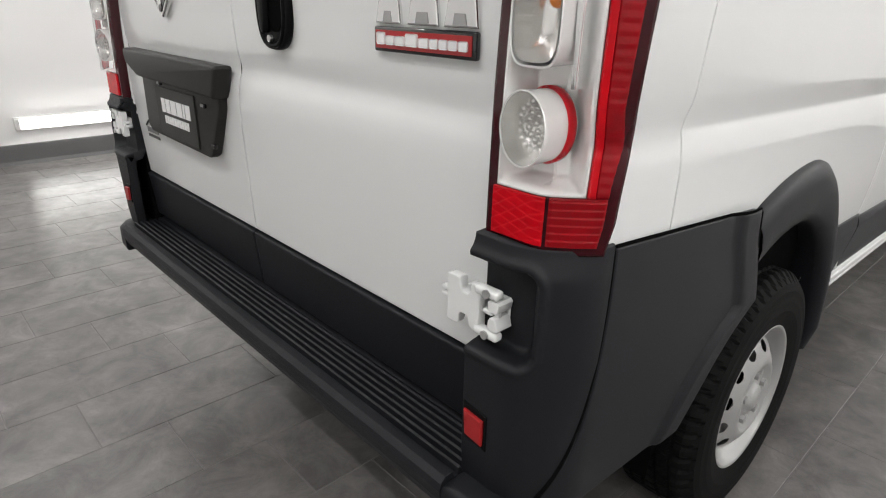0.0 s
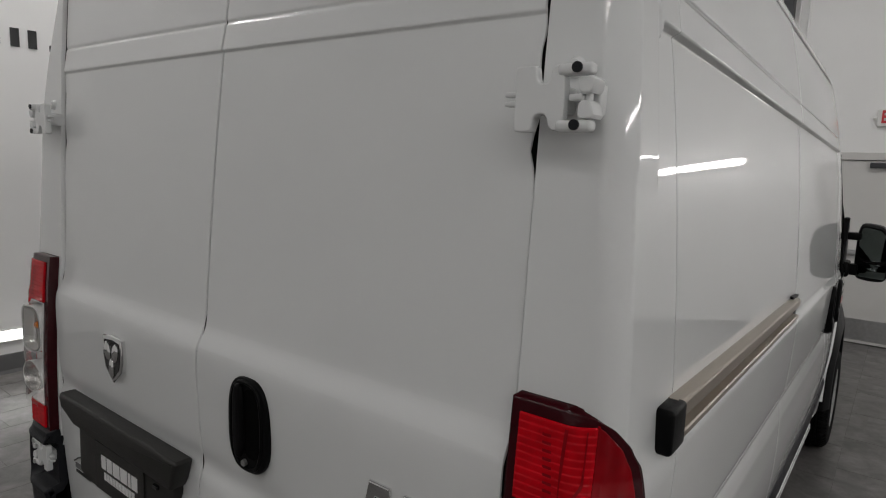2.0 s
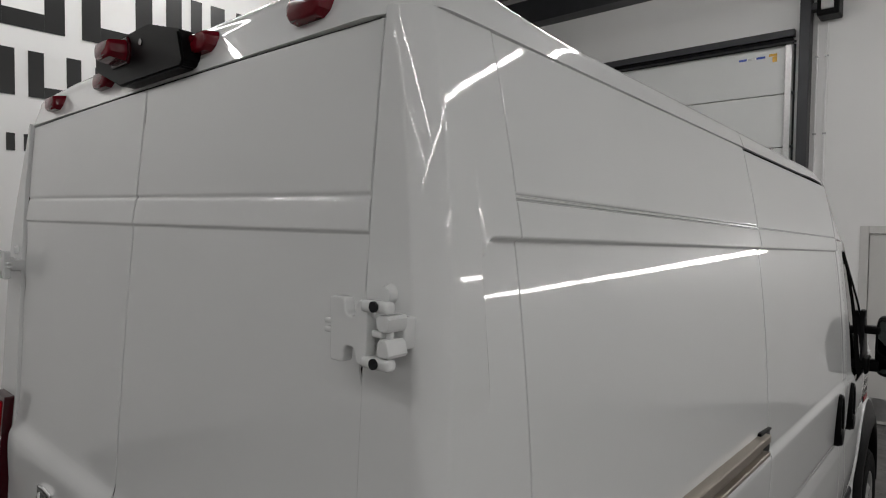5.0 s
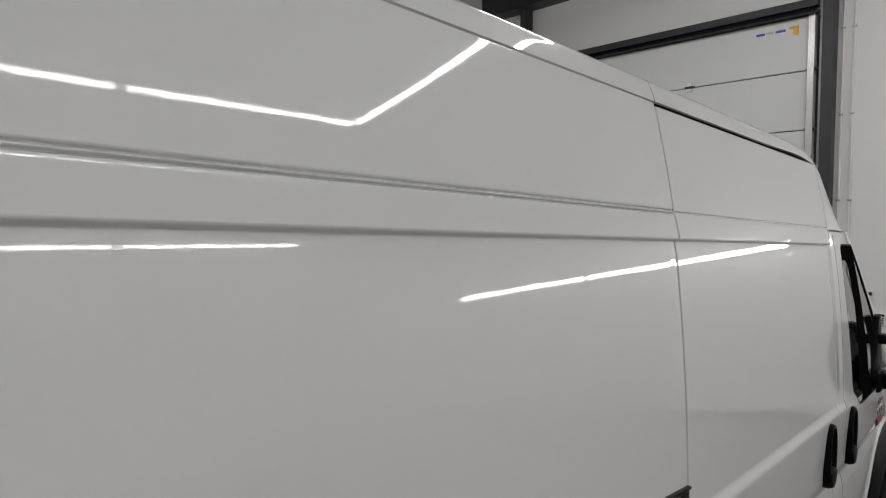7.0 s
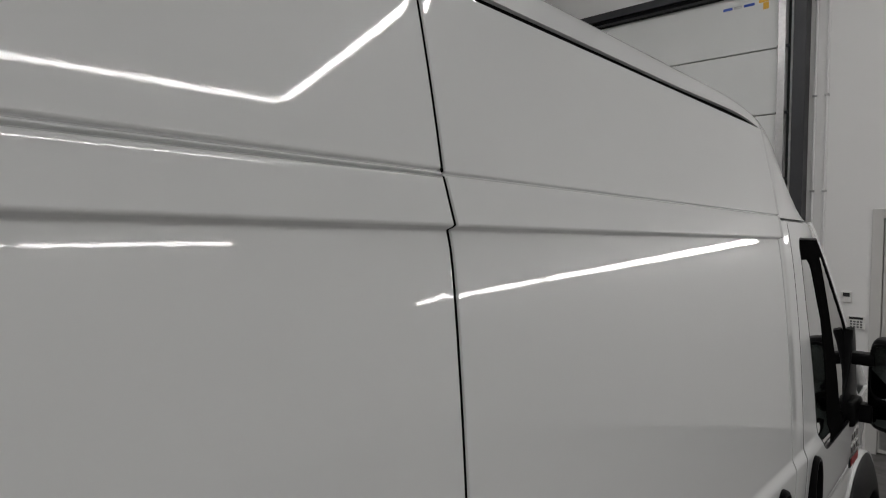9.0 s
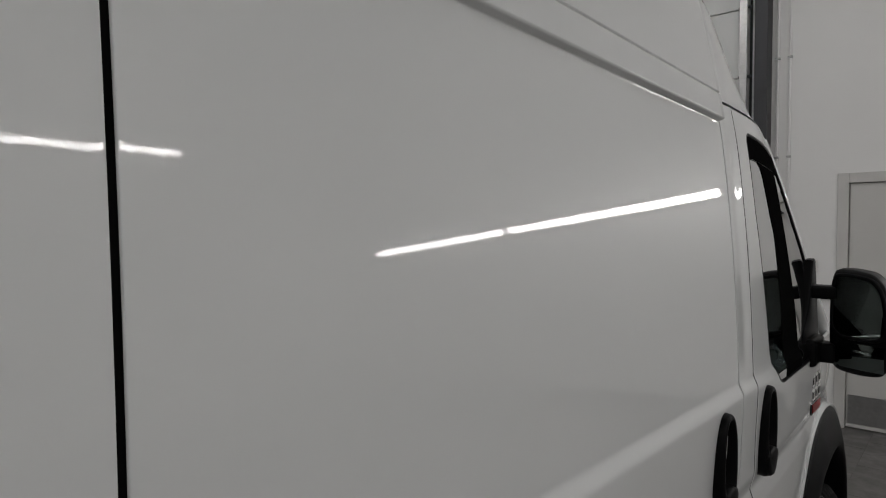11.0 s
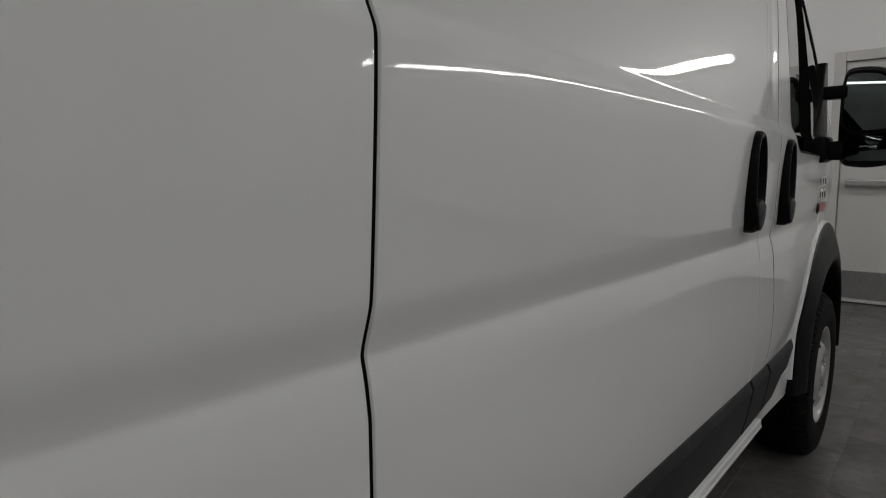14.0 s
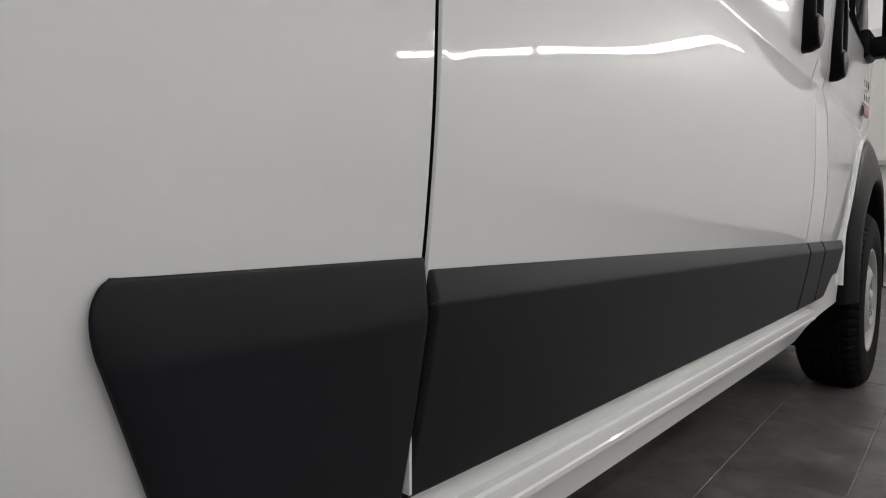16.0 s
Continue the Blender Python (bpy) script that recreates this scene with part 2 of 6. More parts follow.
def smooth_curve(knots, sigma, lo, hi, step=0.002):
    """A dense curve through knots (t, value), softened over sigma."""
    t = np.arange(lo - 0.1, hi + 0.1, step)
    kt, kv = np.array([k[0] for k in knots]), np.array([k[1] for k in knots])
    # monotone cubic through the knots
    h, d = np.diff(kt), np.diff(kv) / np.diff(kt)
    m = np.zeros(len(kt))
    m[0], m[-1] = d[0], d[-1]
    for i in range(1, len(kt) - 1):
        m[i] = 0 if d[i - 1] * d[i] <= 0 else 2 * d[i - 1] * d[i] / (d[i - 1] + d[i])
    j = np.clip(np.searchsorted(kt, t) - 1, 0, len(kt) - 2)
    s = np.clip((t - kt[j]) / h[j], 0, 1)
    v = (2 * s**3 - 3 * s**2 + 1) * kv[j] + (s**3 - 2 * s**2 + s) * h[j] * m[j] + (-2 * s**3 + 3 * s**2) * kv[j + 1] + (s**3 - s**2) * h[j] * m[j + 1]
    k = np.arange(-4, 4.001, step / sigma)
    g = np.exp(-k * k / 2)
    v = np.convolve(np.pad(v, len(g) // 2, mode="edge"), g / g.sum(), mode="valid")[:len(t)]
    return lambda z: float(np.interp(z, t, v))


def step01(a, b, x):
    s = min(1.0, max(0.0, (x - a) / (b - a)))
    return s * s * (3 - 2 * s)


def spread(lo, hi, n, extra=()):
    return sorted({round(v, 5) for v in list(np.linspace(lo, hi, n)) + [e for e in extra if lo < e < hi]})


def rim(us, lip):
    a, b = us[0], us[-1]
    return [a, a + 0.4 * lip, a + lip, a + 1.6 * lip] + [u for u in us if a + 2.6 * lip < u < b - 2.6 * lip] + [b - 1.6 * lip, b - lip, b - 0.4 * lip, b]


def sheet(fn, us, vs, depth=0.014, lip=0.003, sign=1, drop=None, lip_v=None):
    """A curved panel fn(u, v) whose rim is turned in by depth. sign turns its outside round."""
    us = rim(us, lip)
    vs = rim(vs, lip_v or lip)
    P, e = [], 1e-4
    for i, u in enumerate(us):
        row = []
        for j, v in enumerate(vs):
            p = Vector(fn(u, v))
            k = min(i, j, len(us) - 1 - i, len(vs) - 1 - j)
            if k < 2:
                n = (Vector(fn(u + e, v)) - Vector(fn(u - e, v))).cross(Vector(fn(u, v + e)) - Vector(fn(u, v - e))).normalized() * sign
                p = p - n * (depth if k == 0 else 0.0006)
            row.append(p)
        P.append(row)
    dr = None
    if drop:
        def dr(i, j):
            return drop((us[i] + us[i + 1]) / 2, (vs[j] + vs[j + 1]) / 2)
    verts, faces = from_grid(P, drop=dr)
    if sign < 0:
        faces = [f[::-1] for f in faces]
    return verts, faces


def mirrored(vf):
    return [(-x, y, z) for x, y, z in vf[0]], [f[::-1] for f in vf[1]]


def thing(name, place, label, category, group="", kind=""):
    e = new(name)
    e.location = place
    e.empty_display_size = 0.2
    return tagged(e, label, category, group, kind)


def settle(e):
    """Lets the parts of a thing be modelled in world coordinates."""
    inv = Matrix.Translation(e.location).inverted()
    for c in e.children:
        c.matrix_parent_inverse = inv


# ---- the room ----
X0, X1, Y0, Y1, H = -4.80, 7.80, -7.0, 7.78, 5.9      # inside faces of the walls, ceiling height
T = 0.2
OPEN = (-3.90, -0.22, 4.46)                            # garage opening: x from, x to, height
DOOR = (0.53, 1.52, 2.19)                              # passage door opening


def structure(name, bm, material, label, category, smooth=False):
    return tagged(part(name, bm, material, smooth=smooth), label, category, kind="structure")


structure("floor", rbox((X0 - T, Y0 - T, -0.12), (X1 + T, Y1 + T, -0.0015)), GROUT, "grey grouted bed under the stone floor tiles", "floor")
structure("wall_west", rbox((X0 - T, Y0, 0), (X0, Y1, H)), WALL, "white painted wall with large black lettering", "wall")
structure("wall_east", rbox((X1, Y0, 0), (X1 + T, Y1, H)), WALL, "white painted wall with long lit tubes", "wall")
wn = bmesh.new()
for lo, hi in (((X0 - T, Y1, 0), (OPEN[0], Y1 + T, H)), ((OPEN[0], Y1, OPEN[2]), (OPEN[1], Y1 + T, H)),
               ((OPEN[1], Y1, 0), (DOOR[0], Y1 + T, H)), ((DOOR[0], Y1, DOOR[2]), (DOOR[1], Y1 + T, H)), ((DOOR[1], Y1, 0), (X1 + T, Y1 + T, H))):
    rbox(lo, hi, bm=wn)
structure("wall_north", wn, WALL, "white painted wall with a garage door and a passage door", "wall")
structure("wall_south", rbox((X0 - T, Y0 - T, 0), (X1 + T, Y0, H)), WALL, "white painted end wall", "wall")
structure("ceiling", rbox((X0 - T, Y0 - T, H), (X1 + T, Y1 + T, H + 0.15)), CEIL, "grey metal ceiling deck", "ceiling")
cb = bmesh.new()
for y in np.arange(Y0 + 0.5, Y1 - 0.4, 1.6):
    rbox((X0, y, H - 0.32), (X1, y + 0.12, H), bm=cb)
structure("ceiling_beam", cb, BEAM, "dark steel joists under the ceiling", "beam")
structure("wall_beam", rbox((X0, Y1 - 0.28, 5.33), (-0.35, Y1 - 0.004, 5.70), 0.01), BEAM, "dark steel beam above the garage door", "beam")

bb = bmesh.new()
PB = [(0.0, 0.0), (0.022, 0.0), (0.013, 0.03), (0.012, 0.165), (0.008, 0.172), (0.0, 0.172)]
for a, b in ((X0 + 0.03, OPEN[0] - 0.1), (OPEN[1] + 0.12, DOOR[0] - 0.08), (DOOR[1] + 0.08, X1 - 0.03)):
    prism([(Y1 - d, z) for d, z in PB], "x", a, b, bm=bb)
prism([(X0 + d, z) for d, z in PB], "y", Y0 + 0.03, Y1 - 0.03, bm=bb)
prism([(X1 - d, z) for d, z in PB], "y", Y0 + 0.03, Y1 - 0.03, bm=bb)
structure("baseboard", bb, BASEBOARD, "grey vinyl baseboard along the foot of the walls", "baseboard")


# garage door: sections in steel tracks
def garage_door():
    g = thing("garage_door", (-2.06, Y1 - 0.02, 0), "closed white sectional garage door with steel hinges", "garage door")
    x0, x1, y = OPEN[0] - 0.02, OPEN[1] - 0.02, Y1 - 0.06
    zs = [0.0, 0.62, 1.26, 1.90, 2.54, 3.18, 3.82, 4.40]
    sec = mesh_of(*(lambda bm: ([tuple(v.co) for v in bm.verts], [[v.index for v in f.verts] for f in bm.faces]))(indexed(rbox((x0, y, 0.003), (x1, y + 0.05, 0.632), 0.006))), GDOOR, False)
    for a, b in zip(zs, zs[1:]):
        if b - a < 0.6:
            part("door_section", rbox((x0, y, a + 0.003), (x1, y + 0.05, b - 0.003), 0.006), GDOOR, g)
        else:
            o = part("door_section", sec if a == 0 else sec.copy(), GDOOR, g)
            o.location.z = a
    for a in zs[1:-1]:
        for x in (x1 - 0.03, x1 - 1.35, x0 + 0.03, x0 + 1.35):
            h = part("hinge", rbox((x - 0.03, y - 0.012, a - 0.055), (x + 0.03, y - 0.001, a + 0.055), 0.004), GALV, g)
            part("roller", cyl((x - 0.05, y - 0.02, a), (x + 0.06, y - 0.02, a), 0.014, 12), BEAM, h)
    part("seal", rbox((x0, y - 0.03, 4.405), (x1, y + 0.05, 4.47), 0.01), BLACK, g)
    part("header_rail", rbox((x0 - 0.1, y - 0.06, 4.475), (x1 + 0.02, y + 0.03, 4.56), 0.006), BEAM, g, "dark steel angle above the door")
    part("torsion_bar", cyl((x0, y - 0.09, 4.40), (x1 + 0.05, y - 0.09, 4.40), 0.013, 12), BEAM, g)
    for s, xx in ((1, x1), (-1, x0)):
        part("edge_track", rbox((min(xx, xx - s * 0.07), y - 0.05, 0.0), (max(xx, xx - s * 0.07), y - 0.03, 4.40), 0.004), GALV, g, "galvanised vertical track")
        part("column", rbox((min(xx + s * 0.085, xx + s * 0.195), y - 0.13, 0.0), (max(xx + s * 0.085, xx + s * 0.195), y + 0.035, 5.33), 0.005), BEAM, g, "dark steel upright beside the door")
    for i, (a, b, mt) in enumerate(((-0.84, -0.75, BLUE), (-0.64, -0.54, BLUE), (-0.735, -0.66, GALV))):
        part("sticker", rbox((a, y - 0.006, 4.275), (b, y - 0.001, 4.30)), mt, g)
    part("sticker", rbox((-0.50, y - 0.006, 4.285), (-0.41, y - 0.001, 4.315)), YELLOW, g)
    part("sticker", rbox((-0.46, y - 0.006, 4.215), (-0.41, y - 0.001, 4.28)), YELLOW, g)
    settle(g)


def indexed(bm):
    bm.verts.index_update()
    bm.verts.ensure_lookup_table()
    return bm


garage_door()


def passage_door():
    x0, x1, z1 = DOOR
    f = tagged(part("door_1", rbox((x0 + 0.045, Y1 + 0.015, 0.012), (x1 - 0.045, Y1 + 0.06, z1 - 0.045), 0.004), DOORPAINT), "closed pale grey steel passage door", "door", kind="structure")
    fr = bmesh.new()
    for lo, hi in (((x0 - 0.045, Y1 - 0.018, 0), (x0 + 0.04, Y1 + 0.1, z1 + 0.045)), ((x1 - 0.04, Y1 - 0.018, 0), (x1 + 0.045, Y1 + 0.1, z1 + 0.045)), ((x0 + 0.041, Y1 - 0.018, z1 - 0.04), (x1 - 0.041, Y1 + 0.1, z1 + 0.045))):
        rbox(lo, hi, 0.004, bm=fr)
    part("door_frame", fr, DOORPAINT, f)
    part("kick_plate", rbox((x0 + 0.06, Y1 + 0.010, 0.05), (x1 - 0.06, Y1 + 0.0145, 0.30)), GALV, f, "scuffed steel kick plate")
    b = part("push_bar", rbox((x0 + 0.09, Y1 - 0.06, 1.06), (x1 - 0.09, Y1 - 0.015, 1.12), 0.01), GALV, f)
    part("bar_bracket", rbox((x0 + 0.10, Y1 - 0.015, 1.05), (x0 + 0.16, Y1 + 0.014, 1.13)), GALV, b)
    part("bar_bracket", rbox((x1 - 0.16, Y1 - 0.015, 1.05), (x1 - 0.10, Y1 + 0.014, 1.13)), GALV, b)
    part("door_closer", rbox((x0 + 0.35, Y1 - 0.05, 2.06), (x0 + 0.62, Y1 + 0.014, 2.12), 0.008), BEAM, f)


passage_door()


def words(text, size, place, turn, depth, material, name, parent=None, width=None, bold=0.0):
    cu = bpy.data.curves.new(name, "FONT")
    cu.body, cu.size, cu.extrude, cu.align_x, cu.align_y = text, size, depth, "CENTER", "CENTER"
    cu.offset = bold
    tmp = bpy.data.objects.new(name, cu)
    scene.collection.objects.link(tmp)
    bpy.context.view_layer.update()
    me = bpy.data.meshes.new_from_object(tmp.evaluated_get(bpy.context.evaluated_depsgraph_get()))
    bpy.data.objects.remove(tmp)
    m = Matrix.Translation(place) @ turn
    if width:
        w = max(v.co.x for v in me.vertices) - min(v.co.x for v in me.vertices)
        m = m @ Matrix.Diagonal((width / w, 1, 1, 1))
    me.transform(m)
    me.materials.clear()
    me.materials.append(material)
    return part(name, me, material, parent)


FACE_SOUTH = Matrix.Rotation(radians(90), 4, "X")


def exit_sign():
    e = thing("exit_sign", (1.05, Y1, 2.53), "white wall sign with red capital letters", "exit sign")
    part("housing", rbox((0.89, Y1 - 0.055, 2.525), (1.22, Y1 - 0.003, 2.715), 0.008), EXIT_WHITE, e)
    words("EXIT", 0.190, (1.055, Y1 - 0.058, 2.622), FACE_SOUTH, 0.002, mat("red_sign_print", (0.55, 0.03, 0.04), 0.4), "lettering", e, 0.255, 0.006)
    for s in (-1, 1):
        part("lamp_head", cyl((1.055 + s * 0.165, Y1 - 0.03, 2.62), (1.055 + s * 0.205, Y1 - 0.03, 2.62), 0.022, 12, r2=0.012), EXIT_WHITE, e)
    settle(e)


exit_sign()


def wall_boxes():
    k = thing("thermostat", (0.305, Y1, 1.37), "small white wall thermostat with a dark screen", "thermostat")
    part("case", rbox((0.265, Y1 - 0.025, 1.37), (0.345, Y1 - 0.003, 1.475), 0.006), EXIT_WHITE, k)
    part("screen", rbox((0.278, Y1 - 0.028, 1.425), (0.332, Y1 - 0.024, 1.462)), GLOSS, k)
    settle(k)
    k = thing("keypad", (0.385, Y1, 1.13), "white alarm keypad with a dark display on the wall", "keypad")
    part("case", rbox((0.32, Y1 - 0.03, 1.13), (0.455, Y1 - 0.003, 1.25), 0.006), EXIT_WHITE, k)
    part("screen", rbox((0.333, Y1 - 0.033, 1.222), (0.442, Y1 - 0.029, 1.243)), GLOSS, k)
    for i in range(4):
        for j in range(3):
            part("key", rbox((0.342 + i * 0.026, Y1 - 0.034, 1.145 + j * 0.024), (0.359 + i * 0.026, Y1 - 0.029, 1.160 + j * 0.024)), BASEBOARD, k)
    settle(k)
    for x in (0.0, 0.10):
        c = thing("conduit", (x, Y1 - 0.02, 0.2), "grey painted vertical conduit pipe on the wall", "conduit", "conduits by the garage door")
        part("pipe", cyl((x, Y1 - 0.016, 0.18), (x, Y1 - 0.016, 4.6), 0.011, 10), WALL, c, smooth=True)
        for z in (1.0, 2.4, 3.3, 4.2):
            part("clamp", rbox((x - 0.02, Y1 - 0.030, z), (x + 0.02, Y1 - 0.002, z + 0.02), 0.003), GALV, c)
        settle(c)
    o = thing("door_operator", (0.13, Y1, 4.6), "red and black garage door motor on the wall", "door operator")
    part("motor", rbox((0.0, Y1 - 0.34, 4.86), (0.26, Y1 - 0.03, 5.13), 0.03), RED_PAINT, o)
    part("gear_case", rbox((0.03, Y1 - 0.30, 4.60), (0.25, Y1 - 0.03, 4.855), 0.02), BLACK, o)
    part("bracket", rbox((-0.08, Y1 - 0.16, 4.72), (0.028, Y1 - 0.03, 4.80), 0.004), BEAM, o)
    part("hand_chain_guard", rbox((0.08, Y1 - 0.33, 4.66), (0.20, Y1 - 0.302, 4.78), 0.006), GALV, o)
    settle(o)
    b = thing("junction_box", (0.60, Y1, 4.84), "small pale junction box with a cable", "junction box")
    part("case", rbox((0.55, Y1 - 0.06, 4.84), (0.66, Y1 - 0.003, 4.95), 0.005), EXIT_WHITE, b)
    part("cable", sweep([(0.26, Y1 - 0.05, 4.93), (0.34, Y1 - 0.05, 4.885), (0.45, Y1 - 0.05, 4.88), (0.55, Y1 - 0.05, 4.90)], 0.008), BLACK, b)
    settle(b)


wall_boxes()


# lettering of the west wall, drawn as plain bars
def wall_bars():
    s = thing("wall_lettering", (X0, 3.0, 2.8), "rows of large black letter-sized bars on the wall", "lettering")
    x = X0 + 0.004

    def bar(y, z, w, h):
        part("bar", rbox((X0 + 0.001, y, z), (x + 0.004, y + w, z + h), 0.0), LETTER, s)
    y = 0.75
    for k in range(6):                      # tall upper row
        w, h = 0.64, 0.66
        bar(y, 3.86, 0.16, h)
        bar(y + w - 0.16, 3.86, 0.16, h)
        if k < 2:
            bar(y + 0.161, 3.86, w - 0.322, 0.15)
        else:
            bar(y + 0.26, 4.02, 0.12, h - 0.16)
        y += 0.78
    y = 0.58
    for k in range(9):                      # second row
        if k == 2:
            bar(y + 0.12, 3.25, 0.13, 0.56)
            bar(y + 0.02, 3.53, 0.099, 0.10)
            bar(y + 0.251, 3.53, 0.10, 0.10)
        else:
            bar(y, 3.27, 0.12, 0.40)
            bar(y + 0.30, 3.27, 0.12, 0.40)
            bar(y + 0.121, 3.27, 0.178, 0.10)
        y += 0.52
    y = 0.66
    for k in range(16):                     # small third row
        if k == 3:
            bar(y + 0.02, 2.79, 0.06, 0.05)
            y += 0.13
            continue
        bar(y, 2.79, 0.065, 0.15 if k < 3 else 0.21)
        bar(y + 0.13, 2.79, 0.065, 0.15 if k < 3 else 0.21)
        y += 0.27
    settle(s)


wall_bars()


# ---- lit tube fixtures ----
def fixture(name, a, b, out, label, lit=LIT):
    """A lit tube fixture from a to b whose light leaves towards out."""
    a, b, out = Vector(a), Vector(b), Vector(out)
    d = (b - a).normalized()
    side_ = d.cross(out).normalized()
    e = thing(name, (a + b) / 2, label, "tube light", "tube lights of the room")
    m = Matrix((d, side_, out)).transposed().to_4x4()
    m.translation = (a + b) / 2
    L = (b - a).length / 2
    body = rbox((-L, -0.055, 0.002), (L, 0.055, 0.045), 0.006)
    body.transform(m)
    part("housing", body, EXIT_WHITE, e)
    P = [[m @ Vector((x, 0.04 * math.cos(t), 0.0455 + 0.032 * math.sin(t))) for t in np.linspace(0, math.pi, 9)] for x in (-L + 0.035, L - 0.035)]
    part("diffuser", mesh_of(*from_grid(P), lit, False), lit, e)
    for x in (-L, L - 0.034):
        cap = rbox((x, -0.044, 0.0455), (x + 0.034, 0.044, 0.083), 0.004)
        cap.transform(m)
        part("end_cap", cap, EXIT_WHITE, e)
    if out.z < 0:
        for f in (0.12, 0.88):
            p = a.lerp(b, f)
            part("hanger", cyl(p, (p.x, p.y, H), 0.004, 6), GALV, e)
    settle(e)


WALL_TUBE = "long white lit tube fixture mounted level on the wall"
CEIL_TUBE = "long white lit tube fixture hung below the ceiling, some rows added as fill"
TL = 2.44
fixture("tube_light", (X0, 0.20, 0.345), (X0, 0.20 + TL, 0.345), (1, 0, 0), "long white lit tube fixture low on the wall", LIT_FLOOR)
for x, x_end in ((2.25, 4.88), (4.91, 7.35)):
    fixture("tube_light", (x, Y1, 2.40), (x_end, Y1, 2.40), (0, -1, 0), WALL_TUBE)
for y in (2.66, 0.19, -2.28):
    fixture("tube_light", (X1, y, 4.05), (X1, y + TL, 4.05), (-1, 0, 0), WALL_TUBE)
HZ = 5.05
for y in (2.03, -0.44, -2.91, -5.38):
    fixture("tube_light", (5.12, y, HZ), (5.12, y + TL, HZ), (0, 0, -1), CEIL_TUBE)
    # unseen row, added and brightened to lift the west wall
    if y > -5:
        fixture("tube_light", (-3.75, y, HZ), (-3.75, y + TL, HZ), (0, 0, -1), CEIL_TUBE, LIT_HIGH)
for x in (2.68, 0.21, -2.26):
    fixture("tube_light", (x, 4.50, HZ), (x + TL - 0.04, 4.50, HZ), (0, 0, -1), CEIL_TUBE, LIT_HIGH)
    # next two rows are unseen, added to light the rear doors
    fixture("tube_light", (x, -3.95, HZ), (x + TL - 0.04, -3.95, HZ), (0, 0, -1), CEIL_TUBE, LIT_LOW)
    fixture("tube_light", (x, -2.60, HZ), (x + TL - 0.04, -2.60, HZ), (0, 0, -1), CEIL_TUBE)


# ---- the van: shape of its skin ----
RAKE = 0.030                                    # the body sits nose down
YQ, YS, YB, YD = 0.262, 1.645, 3.088, 3.220     # seams: quarter, sliding door, B post, front door
YB_LOW, YD_LOW = 3.148, 3.372                   # where the last two end at the sill


def drop_z(y):
    return -RAKE * (y - 1.625)


MAIN = [(z, 1.0000 - 0.047 * (z - 1.6) - 0.086 * (z - 1.6) ** 2 - 0.20 * max(0.0, z - 2.03) ** 2) for z in np.arange(1.53, 2.40, 0.035)]
TOP = [(z, 0.955 - 0.172 * (z - 2.183) - 0.13 * (z - 2.183) ** 2) for z in np.arange(2.183, 2.60, 0.035)]
SIDE = smooth_curve([(0.40, 0.913), (0.535, 0.943), (0.61, 0.959), (0.72, 0.979), (0.78, 0.9875), (0.87, 0.9962), (0.93, 0.9992), (0.985, 1.0006), (1.075, 1.0006),
                     (1.105, 0.9978), (1.128, 0.9942), (1.140, 0.9916), (1.143, 0.9912), (1.147, 0.9917), (1.191, 1.0040), (1.197, 1.0051), (1.204, 1.0058), (1.242, 1.0085), (1.317, 1.0130), (1.389, 1.0165), (1.428, 1.0175), (1.436, 1.0173), (1.4405, 1.0163), (1.4675, 1.0057), (1.4715, 1.0051), (1.480, 1.0049), (1.50, 1.0041), *MAIN], 0.002, 0.4, 2.3)
UPPER = smooth_curve([(2.08, 0.9745), (2.1235, 0.9660), (2.158, 0.9602), (2.174, 0.9574), *TOP], 0.003, 2.1, 2.55)
SIDE0 = smooth_curve([(1.40, 1.015), (1.44, 1.0145), (1.472, 1.0055), (1.50, 1.0040), (1.60, 1.000), (1.738, 0.9925), (1.886, 0.983), (2.022, 0.972), (2.117, 0.963), (2.183, 0.955), *TOP[1:]], 0.02, 1.4, 2.55)


def side_x(y, zv):
    """Half width of the body at height zv above its own floor line."""
    a = max(step01(0.158, 0.168, y), step01(2.21, 2.26, zv))
    r = min(1.0, max(0.0, (0.192 - y) / 0.028))
    d = 0.026 * (1 - math.sqrt(1 - r * r))           # the ledge turns down at its rear end
    x = SIDE(zv)
    if zv > 1.9:
        x += ((UPPER(zv) - x) * step01(2.1165 - d, 2.1235 - d, zv) if zv < 2.30 else UPPER(zv) - x) * (1 - step01(YB - 0.006, YB + 0.004, y))
        if y < YS:                                      # twin grooves on the fixed panel, one on the door
            x -= 0.008 * math.exp(-((zv - 2.1835) / 0.0016) ** 2) + 0.008 * math.exp(-((zv - 2.1905) / 0.0016) ** 2)
        elif y < YB:
            x -= 0.006 * math.exp(-((zv - 2.187) / 0.002) ** 2)
        x = SIDE0(zv) * (1 - a) + a * x
    x -= 0.0005 * math.exp(-((y - YS - 0.004) / 0.014) ** 2)        # panel edges roll in at the seam
    x -= 0.003 * math.exp(-((y - YB - 0.066) / 0.034) ** 2) * step01(1.45, 1.60, zv)          # shallow channel between the doors
    x -= 0.018 * max(0.0, y - 2.9) ** 2 + max(0.0, y - 4.35) ** 2 * 0.10
    x -= 0.20 * max(0.0, zv - 1.45) ** 2 * step01(3.35, 4.3, y)
    return x


def side(y, zv):
    return side_x(y, zv), y, zv + drop_z(y)


